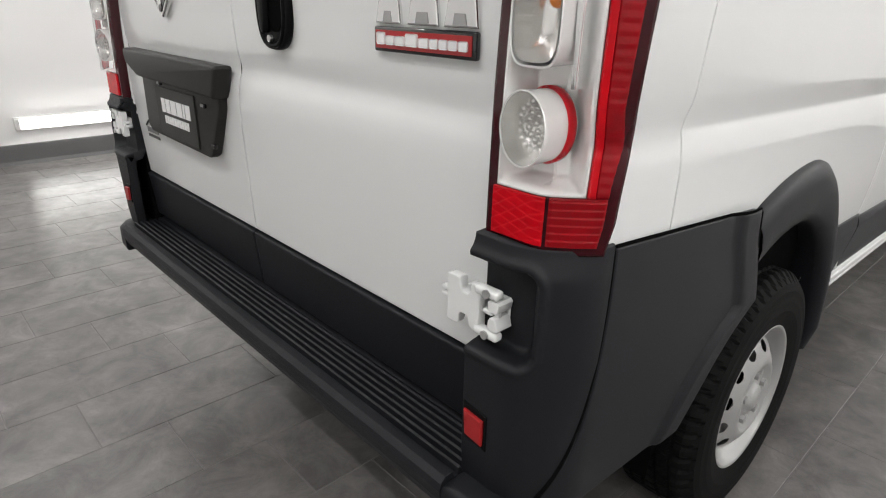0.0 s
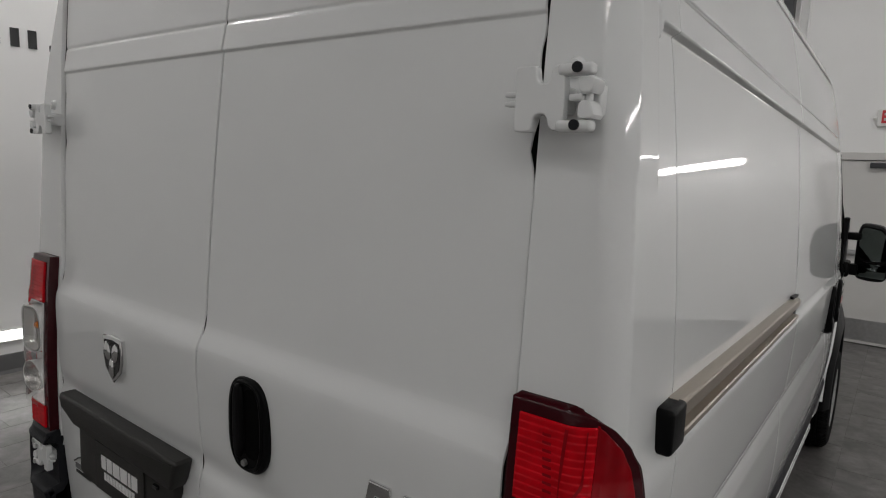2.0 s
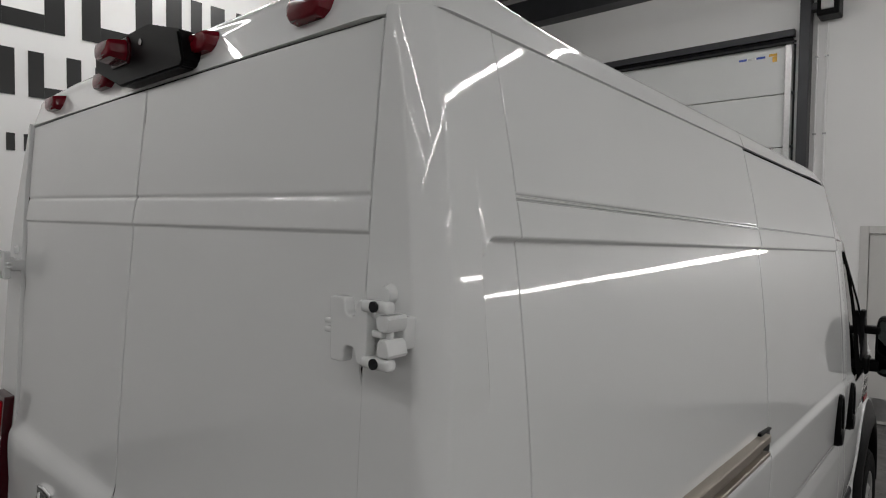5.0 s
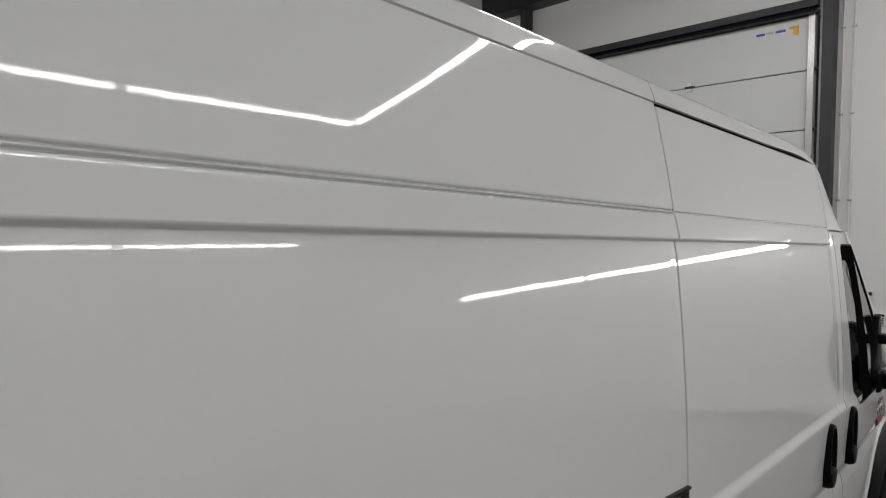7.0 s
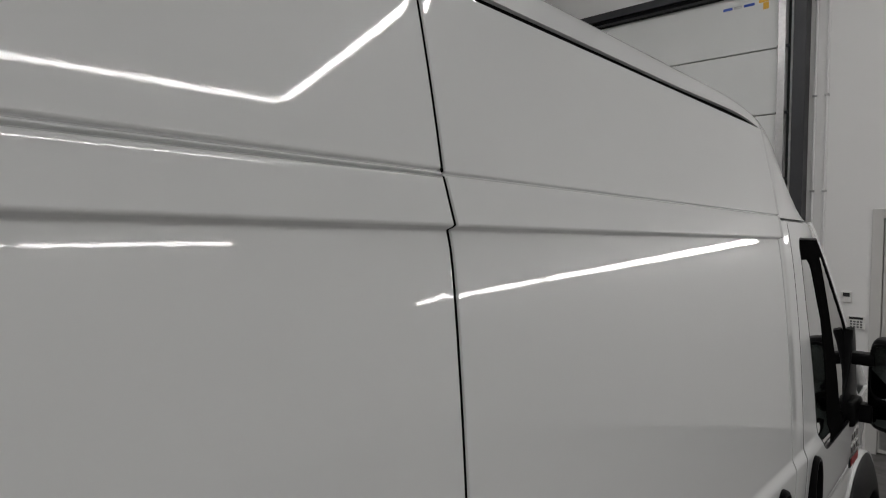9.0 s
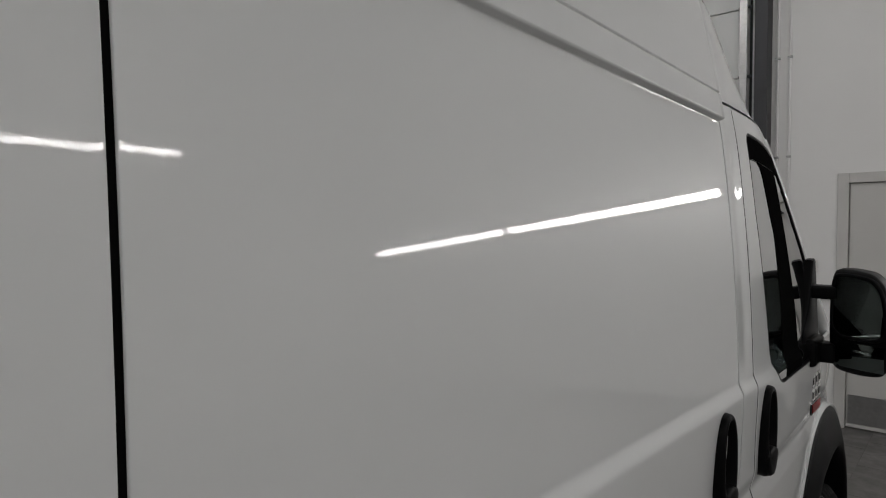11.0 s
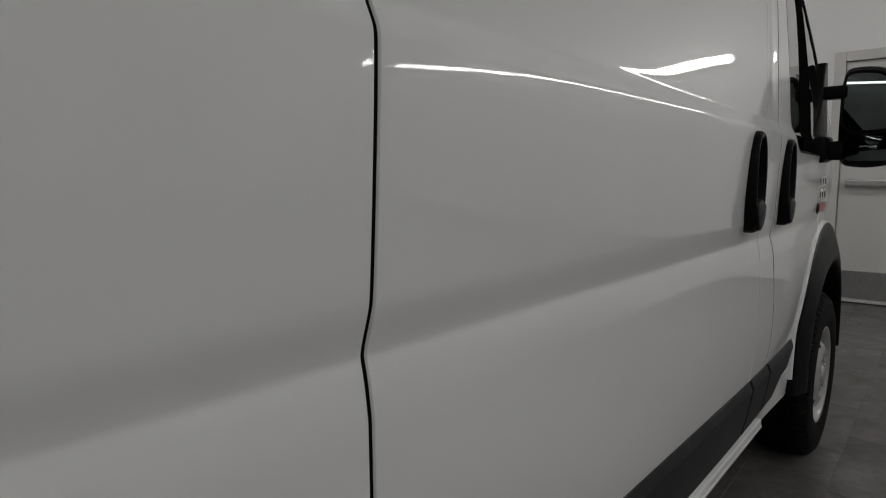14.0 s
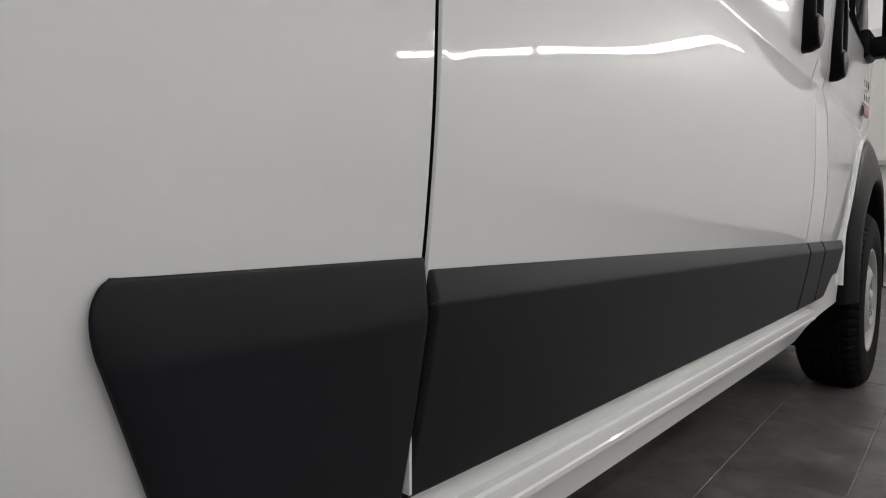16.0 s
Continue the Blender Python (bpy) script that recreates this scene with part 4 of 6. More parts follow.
def front_body():
    for s in (1, -1):
        ys = spread(4.256, 5.42, 36)
        vf = sheet(lambda y, z: Vector(side(y, z)), ys, spread(0.60, 1.44, 34), drop=lambda y, z: in_arch(y, z + drop_z(y)) or z > 1.46 - 0.45 * max(0, y - 4.55))
        part("front_wing", mesh_of(*(vf if s > 0 else mirrored(vf)), PAINT), PAINT, van, "white front wing")
        pts = []
        for t in np.linspace(0, 1, 12):
            zv = 2.17 - 0.79 * t
            y = door_front(zv) + 0.012 + 0.33 * step01(0.55, 1.0, t)
            pts.append((s * (side_x(y - 0.03, zv) - 0.036), y, zv + drop_z(y)))
        part("windscreen_pillar", sweep(pts, 0.034, 10), PAINT, van, smooth=True)
        part("door_header", sweep([(s * (side_x(y, 2.16) - 0.028), y, 2.165 + drop_z(y)) for y in np.linspace(3.24, 3.86, 7)], 0.02, 8), PAINT, van, smooth=True)
        # upper shoulder between door header and roof
        P = []
        for y in np.linspace(YB + 0.003, 3.84, 14):
            top = min(range(0, 1200), key=lambda k: abs(roof_point(s, k * 0.01).y - y)) * 0.01
            r = roof_point(s, top)
            a = Vector((s * (side_x(y, 2.182) - 0.002), y, 2.183 + drop_z(y)))
            row = [a.lerp(r, f) + Vector((s * 0.008 * math.sin(math.pi * f), 0, 0)) for f in np.linspace(0, 1, 9)]
            P.append(row)
        v, f = from_grid(P)
        part("cab_shoulder", mesh_of(v, f if s > 0 else [q[::-1] for q in f], PAINT), PAINT, van, "white panel above the cab door")
    P = []
    for y, z, w in ((3.90, 2.13, 0.80), (4.2, 1.89, 0.86), (4.5, 1.64, 0.87), (4.80, 1.37, 0.88)):
        P.append([(w * u, y + 0.10 * (1 - u * u), z + drop_z(y)) for u in np.linspace(-1, 1, 15)])
    part("windscreen", mesh_of(*from_grid(P), GLASS), GLASS, van).visible_shadow = False
    P = []
    for y, z in ((4.70, 1.39), (4.90, 1.30), (5.10, 1.20), (5.28, 1.06), (5.38, 0.88), (5.42, 0.70)):
        w = side_x(y, max(z, 0.9)) - 0.004
        P.append([(w * u, y + 0.10 * (1 - u ** 4), z + drop_z(y) + 0.03 * (1 - u * u)) for u in np.linspace(-1, 1, 17)])
    part("bonnet", mesh_of(*from_grid(P), PAINT), PAINT, van, "white sloping bonnet")
    P = []
    for z, d in ((0.24, 0.08), (0.32, 0.03), (0.40, 0.0), (0.60, -0.03), (0.72, -0.01), (0.78, 0.05)):
        P.append([(0.925 * math.sin(a), 4.98 + 0.60 * math.cos(a) ** 0.6 - d, z) for a in np.linspace(-1.5, 1.5, 25)])
    part("front_bumper", mesh_of(*from_grid(P), GREY), GREY, van, "dark grey plastic front bumper")
    part("cab_floor", rbox((-0.9, 3.05, 0.46), (0.9, 4.9, 0.55)), SHELL, van)
    part("dashboard", rbox((-0.9, 4.15, 0.8), (0.9, 4.72, 1.22), 0.08), SHELL, van)
    part("bulkhead", rbox((-0.90, 3.03, 0.55), (0.90, 3.06, 2.30)), SHELL, van)
    for s in (1, -1):
        seat = part("seat", rbox((s * 0.52 - 0.25, 3.30, 0.75), (s * 0.52 + 0.25, 3.85, 0.98), 0.06), SEAT, van, "dark cloth seat")
        part("backrest", rbox((s * 0.52 - 0.24, 3.24, 0.98), (s * 0.52 + 0.24, 3.42, 1.55), 0.07), SEAT, seat)
        part("headrest", rbox((s * 0.52 - 0.13, 3.25, 1.58), (s * 0.52 + 0.13, 3.38, 1.78), 0.05), SEAT, seat)


front_body()


# ---- wheels ----
def wheel(x, y, s):
    """A tyre on a silver steel rim; s: the side it faces."""
    R, c = 0.365, (0, 0, 0)
    prof = [(0.205, -0.095), (0.215, -0.108), (0.26, -0.118), (0.315, -0.116), (0.345, -0.102), (0.360, -0.088), (0.365, -0.080), (0.3655, -0.062), (0.357, -0.060), (0.357, -0.052), (0.366, -0.050),
            (0.3665, -0.026), (0.357, -0.024), (0.357, -0.016), (0.3665, -0.014), (0.3665, 0.014), (0.357, 0.016), (0.357, 0.024), (0.3665, 0.026), (0.366, 0.050), (0.357, 0.052), (0.357, 0.060),
            (0.3655, 0.062), (0.365, 0.080), (0.360, 0.088), (0.345, 0.102), (0.335, 0.110), (0.315, 0.116), (0.300, 0.1165), (0.285, 0.1185), (0.26, 0.118), (0.235, 0.113), (0.215, 0.108), (0.205, 0.095)]
    n = 300

    def tread(i, k):
        r = prof[k][0]
        if r < 0.344:
            return 0
        ph = (i + (2 if abs(prof[k][1]) > 0.045 else 0) + (1 if abs(prof[k][1]) < 0.02 else 0)) % 5
        return -0.009 if ph == 0 and r > 0.358 or ph == 1 and abs(prof[k][1]) > 0.061 else 0
    prof = [(r, s * o) for r, o in prof]
    v, f = lathe(prof, c, n, bump=tread)
    w = part("wheel", mesh_of(v, f if s < 0 else [q[::-1] for q in f], RUBBER, False), RUBBER, van, "black tyre on a silver steel wheel")
    w.data.name = "tyre"
    rim = [(0.205, -0.09), (0.19, -0.07), (0.185, 0.03), (0.195, 0.085), (0.2145, 0.100), (0.2165, 0.106), (0.212, 0.109), (0.205, 0.104), (0.196, 0.088), (0.188, 0.070), (0.176, 0.062)]
    v, f = lathe([(r, s * o) for r, o in rim], c, 72)
    part("rim", mesh_of(v, f, STEEL), STEEL, w)
    # disc with a ring of holes
    disc = [(0.179, 0.054), (0.176, 0.064), (0.170, 0.075), (0.164, 0.082), (0.158, 0.087), (0.146, 0.095), (0.134, 0.101), (0.124, 0.106), (0.114, 0.111), (0.104, 0.114), (0.098, 0.112),
            (0.088, 0.103), (0.060, 0.101), (0.045, 0.102), (0.037, 0.112), (0.031, 0.116), (0.0, 0.117)]
    rad = [0.179, 0.176, 0.172] + list(np.linspace(0.168, 0.130, 20)) + [0.124, 0.114, 0.104, 0.098, 0.088, 0.060, 0.045, 0.037, 0.031, 0.0]
    off = [float(np.interp(r, [d[0] for d in disc[::-1]], [d[1] for d in disc[::-1]])) for r in rad]
    m, holes = 360, 12

    def hole(i, j):
        r = (rad[j] + rad[j + 1]) / 2
        a = ((i + 0.5) % (m / holes) - m / holes / 2) * 2 * math.pi / m * r
        return ((r - 0.150) / 0.0155) ** 2 + (a / 0.0185) ** 2 < 1
    P = [[(s * o, r * math.cos(2 * math.pi * i / m), r * math.sin(2 * math.pi * i / m)) for r, o in zip(rad, off)] for i in range(m)]
    v, f = from_grid(P, True, hole)
    part("disc", mesh_of(v, f, STEEL), STEEL, w, "silver steel disc with oval holes")
    for k in range(5):
        a = 2 * math.pi * (k + 0.5) / 5 + 0.3
        p = Vector((0, 0.072 * math.cos(a), 0.072 * math.sin(a)))
        part("lug_recess", cyl(p + Vector((s * 0.098, 0, 0)), p + Vector((s * 0.1035, 0, 0)), 0.012, 16), GALV, w)
    back = [(0.20, 0.02), (0.0, 0.02)]
    v, f = lathe([(r, s * o) for r, o in back], c, 24)
    part("brake_backing", mesh_of(v, f, SHELL), SHELL, w)
    for k in range(5):
        a = 2 * math.pi * k / 5 + 0.3
        p = Vector((0, 0.068 * math.cos(a), 0.068 * math.sin(a)))
        part("lug_nut", cyl(p + Vector((s * 0.098, 0, 0)), p + Vector((s * 0.113, 0, 0)), 0.0125, 6), STEEL, w)
    w.location = (x, y, 0.364)


for s in (1, -1):
    wheel(s * 0.893, 0.936, s)
    wheel(s * 0.893, 4.34, s)


# ---- grey plastic: arches, cladding, bumpers ----
def arch(c, ri, ro, a0, a1, s, foot, power=2.0, rear=None, prof=None, mt=GREY):
    """A wheel arch moulding, rounded across, with a straight foot at its front end. ri, ro: inner and outer half width and height."""
    prof = prof or [(-0.02, -0.13), (0.0, -0.010), (0.05, 0.008), (0.18, 0.020), (0.42, 0.028), (0.68, 0.029), (0.86, 0.023), (0.96, 0.012), (1.0, -0.014)]
    P = []
    run = [(a, 0.0) for a in np.linspace(a0, a1, 48)]
    if foot:
        run = [(0.0, d) for d in np.linspace(foot, 0.02, 5)] + run
    for a, d in run:
        row = []
        ca, sa = math.copysign(abs(math.cos(a)) ** (2 / power), math.cos(a)), math.copysign(abs(math.sin(a)) ** (2 / power), math.sin(a))
        for f, o in prof:
            ry, rz = ri[0] + (ro[0] - ri[0]) * f, ri[1] + (ro[1] - ri[1]) * f
            if rear and ca < 0:
                ry = rear[0] + (rear[1] - rear[0]) * f
            y, z = c[0] + ry * ca, c[1] + rz * sa - d
            base = 0.996 if c[0] < 2 else min(0.996, max(0.970, side_x(min(y, 4.2), max(z - drop_z(y), 0.45)) + 0.004))      # the front arch follows the tucked-in sill
            row.append((s * (base + o - 0.03 * max(0, y - 4.25) - 0.25 * d * (1 if c[0] < 2 else 0)), y, z))
        P.append(row)
    v, f = from_grid(P)
    return mesh_of(v, f if s < 0 else [q[::-1] for q in f], mt)


for s in (1, -1):
    part("rear_arch", arch((0.945, 0.45), (0.350, 0.42), (0.398, 0.588), 0.0, math.pi * 0.655, s, 0.08, 2.0, (0.55, 0.70)), GREY, van, "dark grey plastic wheel arch trim")
    lip = [(-0.03, -0.10), (-0.01, 0.018), (0.0, 0.032), (0.05, 0.040), (0.14, 0.041), (0.32, 0.035), (0.56, 0.024), (0.80, 0.012), (0.95, 0.002), (1.0, -0.016)]
    part("front_arch", arch((4.41, 0.41), (0.47, 0.45), (0.588, 0.624), 0.0, math.pi, s, 0.05, 2.35, None, lip, BLACK), BLACK, van, "black plastic wheel arch trim")
    flare = [(0.0, -0.02), (0.12, 0.001), (0.35, 0.004), (0.60, 0.002), (0.85, -0.006), (1.0, -0.03)]
    part("arch_flare", arch((4.41, 0.41), (0.580, 0.616), (0.598, 0.634), 0.0, math.pi * 0.975, s, 0, 2.35, None, flare, PAINT), PAINT, van, "rolled white wing edge")


def rounding(e):
    """Height of a rounded end, e from 0 at the end to 1 where it is full."""
    return math.sqrt(max(0.0, 1 - (1 - min(1.0, e)) ** 2)) * 0.85 + 0.15


def cladding(y0, y1, z0, z1, slant, s, round_rear=False, y0_low=None, y1_low=None, fall=0.0, round_front=0.0):
    """A rounded rub strip on the lower side with a broad soft upper edge; slant leans its rear end, the _low ends stand at its foot, fall lowers it forward."""
    y0_low = y0 + slant if y0_low is None else y0_low
    y1_low = y1 if y1_low is None else y1_low

    def fn(u, t):
        a, b = y0_low + (y0 - y0_low) * t, y1_low + (y1 - y1_low) * t
        if round_rear and t > 0.86:
            k = (t - 0.86) / 0.14
            a += 0.030 * (1 - math.sqrt(max(0.0, 1 - min(1.0, k) ** 2)))
        if round_front and t < 0.3:
            b -= round_front * (1 - math.sqrt(max(0.0, 1 - (1 - t / 0.3) ** 2)))
        y = a + (b - a) * u
        z = z0 - 0.5 * fall * (y - 1.637) + (z1 - z0 - 0.5 * fall * (y - 1.637)) * t
        up = 0.003 + 0.013 * (1 - max(0, (t - 0.855) / 0.145) ** 1.12)
        if round_rear:
            up = 0.003 + (up - 0.003) * rounding((y - a) / 0.045)
        return Vector((s * (side_x(y, max(z, 0.47)) + up - 0.004 * (1 - t) ** 2), y, z + drop_z(y)))
    w = y1 - y0
    us = spread(0, 1, max(6, int(w / 0.06)), [d / w for d in (0.004, 0.009, 0.015, 0.022, 0.03, 0.038, 0.046, 0.06, 0.09)])
    ts = sorted(list(np.linspace(0, 0.80, 8)) + list(np.linspace(0.83, 1, 16)))
    vf = sheet(fn, us, ts, lip=0.004 / w, lip_v=0.012, depth=0.018, sign=s)
    return mesh_of(*vf, GREY)


def strip_gap_shade(y, y_low, s):
    """Dark backing laid between two strips, standing for the shade of their gap."""
    P = []
    for t in np.linspace(0.02, 0.985, 14):
        z = 0.525 + 0.194 * t
        yy = y_low + (y - y_low) * t
        x = side_x(yy, z) + 0.0075 - 0.006 * max(0, (t - 0.86) / 0.14) ** 1.6
        P.append([(s * (x + d), yy + e, z + drop_z(yy)) for e, d in ((-0.010, -0.012), (-0.010, 0), (0.010, 0), (0.010, -0.012))])
    part("strip_gap_shade", mesh_of(*from_grid(P), SHELL, False), SHELL, van)


CLAD = "dark grey plastic rub strip"
for s in (1, -1):
    part("rub_strip", cladding(1.364, 1.6290, 0.40, 0.753, 0.115, s, True, None, 1.6205), GREY, van, CLAD)
    part("rub_strip", cladding(1.6370, 3.149, 0.534, 0.742, 0.0, s, False, 1.6300, 3.194, 0.0145), GREY, van, CLAD)
    part("rub_strip", cladding(3.161, 3.374, 0.534, 0.742, 0.0, s, False, 3.206, 3.464, 0.0145), GREY, van, CLAD)
    part("rub_strip", cladding(3.386, 3.815, 0.534, 0.742, 0.0, s, False, 3.476, 3.815, 0.0145, 0.05), GREY, van, CLAD)
    strip_gap_shade(3.155, 3.200, s)
    strip_gap_shade(3.380, 3.470, s)
    edge = prism([(1.6305, 0.748), (1.6335, 0.748), (1.6285, 0.545), (1.6255, 0.545)], "x", s * 0.93, s * 0.966)
    part("door_edge", edge, PAINT, van, "thin white edge of the sliding door between the strips")


def bumper_x(z):
    """Outer half width of the rear bumper at height z."""
    return 1.004 + 0.016 * math.sin(math.pi * min(1, max(0, (z - 0.45) / 0.62))) - 0.45 * max(0, 0.66 - z) ** 2


def bumper_rim(y, z):
    return 0.945 - 0.53 * math.sqrt(max(0, 1 - ((z - 0.42) / 0.44) ** 2)) if z < 0.86 else 0.945


BUMPER_R = 0.115
BUMPER_SEAM = smooth_curve([(0.45, -0.040), (0.56, -0.022), (0.66, 0.010), (0.78, 0.040), (0.90, 0.063), (1.03, 0.080), (1.1, 0.085)], 0.02, 0.4, 1.1)


def bumper_rear(z):
    """Rear face of the bumper corner at height z."""
    return -0.055 + 0.014 * step01(0.99, 1.04, z) + 0.25 * max(0, 0.66 - z) ** 1.5


def bumper_side_x(y, z):
    """Outer half width of the bumper at the length y, rounded at the corner."""
    d = max(0.0, bumper_rear(z) + BUMPER_R - y)
    return bumper_x(z) - BUMPER_R + math.sqrt(max(0.0, BUMPER_R ** 2 - d * d))


def side_trim(u, z):
    """Bumper side between the rear corner and the wheel arch, with a raised lip round the arch."""
    y1 = min(0.625 + 0.35 * max(0, 0.97 - z), bumper_rim(0, z) - 0.004)
    y0 = BUMPER_SEAM(z) + 0.006
    y = y0 + (y1 - y0) * u
    top = lane((0.07, 1.034), (0.60, 0.985), y)
    bot = lane((0.09, 0.56), (0.45, 0.525), y)
    zz = bot + (z - 0.53) * (top - bot) / 0.50
    e = (y1 - y)
    return Vector((bumper_side_x(y, zz) + 0.011 * step01(0.112, 0.084, e) - 0.006 * step01(0.012, 0.0, e), y, zz))


def corner_bumper(s):
    R = BUMPER_R

    def path(su, z, off):
        x0, xs, yr = 0.838, bumper_x(z), bumper_rear(z)
        flat = xs - R - x0
        if su <= flat:
            return Vector((x0 + su, yr - off, z))
        a = (su - flat) / R
        if a < math.pi / 2:
            return Vector((xs - R, yr + R, z)) + Vector((math.sin(a), -math.cos(a), 0)) * float(R + off)
        return Vector((xs + off, yr + R + (a - math.pi / 2) * R, z))

    def length(z):
        over = bumper_rear(z) + R - BUMPER_SEAM(z)
        flat = bumper_x(z) - R - 0.838
        return flat + R * math.acos(min(1.0, over / R)) if over > 0 else flat + R * math.pi / 2 - over

    def fn(u, z):
        su = u * length(z)
        # a deep rounded pocket for the hinge, open towards the door, with a soft raised rim
        dx, dz = max(0.0, abs(su - 0.020) - 0.080), max(0.0, abs(z - 0.926) - 0.050)
        d = math.hypot(dx, dz) - 0.030
        off = -0.044 * (1 - step01(-0.012, 0.0, d)) + 0.0035 * math.exp(-((d - 0.007) / 0.006) ** 2)
        return path(su, z, off)
    vf = sheet(fn, list(np.linspace(0, 1, 130)), spread(0.50, 1.042, 150), lip=0.008, lip_v=0.005, depth=0.03)
    b = part("bumper_corner", mesh_of(*(vf if s > 0 else mirrored(vf)), GREY), GREY, van, "dark grey plastic bumper corner")
    vf = sheet(side_trim, list(np.linspace(0, 1, 40)), spread(0.53, 1.03, 50), lip=0.007, lip_v=0.005, depth=0.04)
    trim = part("bumper_side", mesh_of(*(vf if s > 0 else mirrored(vf)), GREY), GREY, van, "dark grey plastic trim behind the wheel")
    # raised black bars round the trim, drawn for the shade of its gaps
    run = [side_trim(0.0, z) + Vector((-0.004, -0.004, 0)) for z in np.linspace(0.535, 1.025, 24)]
    part("trim_gap_shade", sweep([(s * p.x, p.y, p.z) for p in run], 0.0045, 6), SHELL, van)
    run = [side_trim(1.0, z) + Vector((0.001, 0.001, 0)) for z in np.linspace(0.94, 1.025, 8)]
    part("trim_gap_shade", sweep([(s * p.x, p.y, p.z) for p in run], 0.0028, 6), SHELL, van)
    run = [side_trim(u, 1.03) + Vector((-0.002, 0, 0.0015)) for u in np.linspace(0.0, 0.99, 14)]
    part("trim_gap_shade", sweep([(s * p.x, p.y, p.z) for p in run], 0.0030, 6), SHELL, van)
    # unseen dark block, added to stop light showing behind the corner
    part("bumper_light_block", rbox((min(s * 0.846, s * 0.945), 0.012, 0.53), (max(s * 0.846, s * 0.945), 0.065, 0.99)), SHELL, van)
    # ledge under the tail lamp
    led = prism([(s * x, y) for x, y in ((0.840, -0.034), (0.90, -0.034), (0.935, -0.026), (0.968, -0.004), (0.988, 0.04), (0.993, 0.10), (0.840, 0.10))], "z", 1.012, 1.040, 0.010, 4)
    top = part("bumper_top", led, GREY, b, smooth=True)
    if s < 0:                                # this corner stands out with the body above it
        for ob in (b, trim, top):
            for v in ob.data.vertices:
                v.co.x -= 0.045 * step01(0.834, 0.90, -v.co.x) * step01(0.62, 0.95, v.co.z)
    rb = prism([(s * (0.848 + a), z - 0.045) for a, z in ((0.0, 0.776), (0.042, 0.771), (0.042, 0.722), (0.004, 0.728))], "y", -0.064, -0.045, 0.003)
    part("reflector", rb, BADGE_RED, b, "red reflector in the bumper corner")
    rf = prism([(s * (0.841 + a), z - 0.045) for a, z in ((0.0, 0.788), (0.055, 0.781), (0.055, 0.710), (0.004, 0.718))], "y", -0.0575, -0.040, 0.003)
    part("reflector_frame", rf, BLACK, b)
    lip = prism([(s * x, y) for x, y in ((0.832, -0.105), (0.90, -0.100), (0.945, -0.07), (0.965, -0.03), (0.965, 0.07), (0.832, 0.07))], "z", 0.50, 0.588, 0.016, 3)
    part("step_end", lip, GREY, van, "dark grey end of the rear step", smooth=True)


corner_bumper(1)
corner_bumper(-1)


def rear_step():
    prof = [(-0.02, 0.520), (-0.080, 0.524), (-0.100, 0.536), (-0.106, 0.555), (-0.108, 0.575), (-0.105, 0.590), (-0.094, 0.600), (-0.078, 0.601)]
    for k in range(6):
        y = -0.072 + 0.0165 * k
        prof += [(y, 0.588), (y + 0.008, 0.588), (y + 0.0095, 0.601), (y + 0.0140, 0.603)]
    prof += [(0.032, 0.600), (0.046, 0.606), (0.054, 0.63), (0.056, 0.70), (0.050, 0.778), (0.10, 0.782), (0.10, 0.50)]
    b = prism(prof, "x", -0.842, 0.842)
    st = part("rear_step", b, GREY, van, "black plastic step bumper with ribbed tread")
    for x0, x1 in ((-0.838, SEAM_X(0.79) - 0.0015), (SEAM_X(0.79) + 0.0015, 0.838)):
        trim = rbox((x0, 0.024, 0.622), (x1, 0.060, 0.781), 0.006, 3)
        for v in trim.verts:
            v.co.y -= 0.016 * (v.co.z - 0.622) / 0.159
        part("lower_trim", trim, GREY, van, "charcoal plastic trim below the rear door")
    part("door_sill", rbox((-0.840, 0.046, 0.775), (0.840, 0.12, 0.80), 0.004), BLACK, van)
    return st


rear_step()


# ---- the van: fittings ----
def on_side(y, z, off=0.0):
    p = side(y, z - drop_z(y))
    return Vector((p[0] + off, y, z))


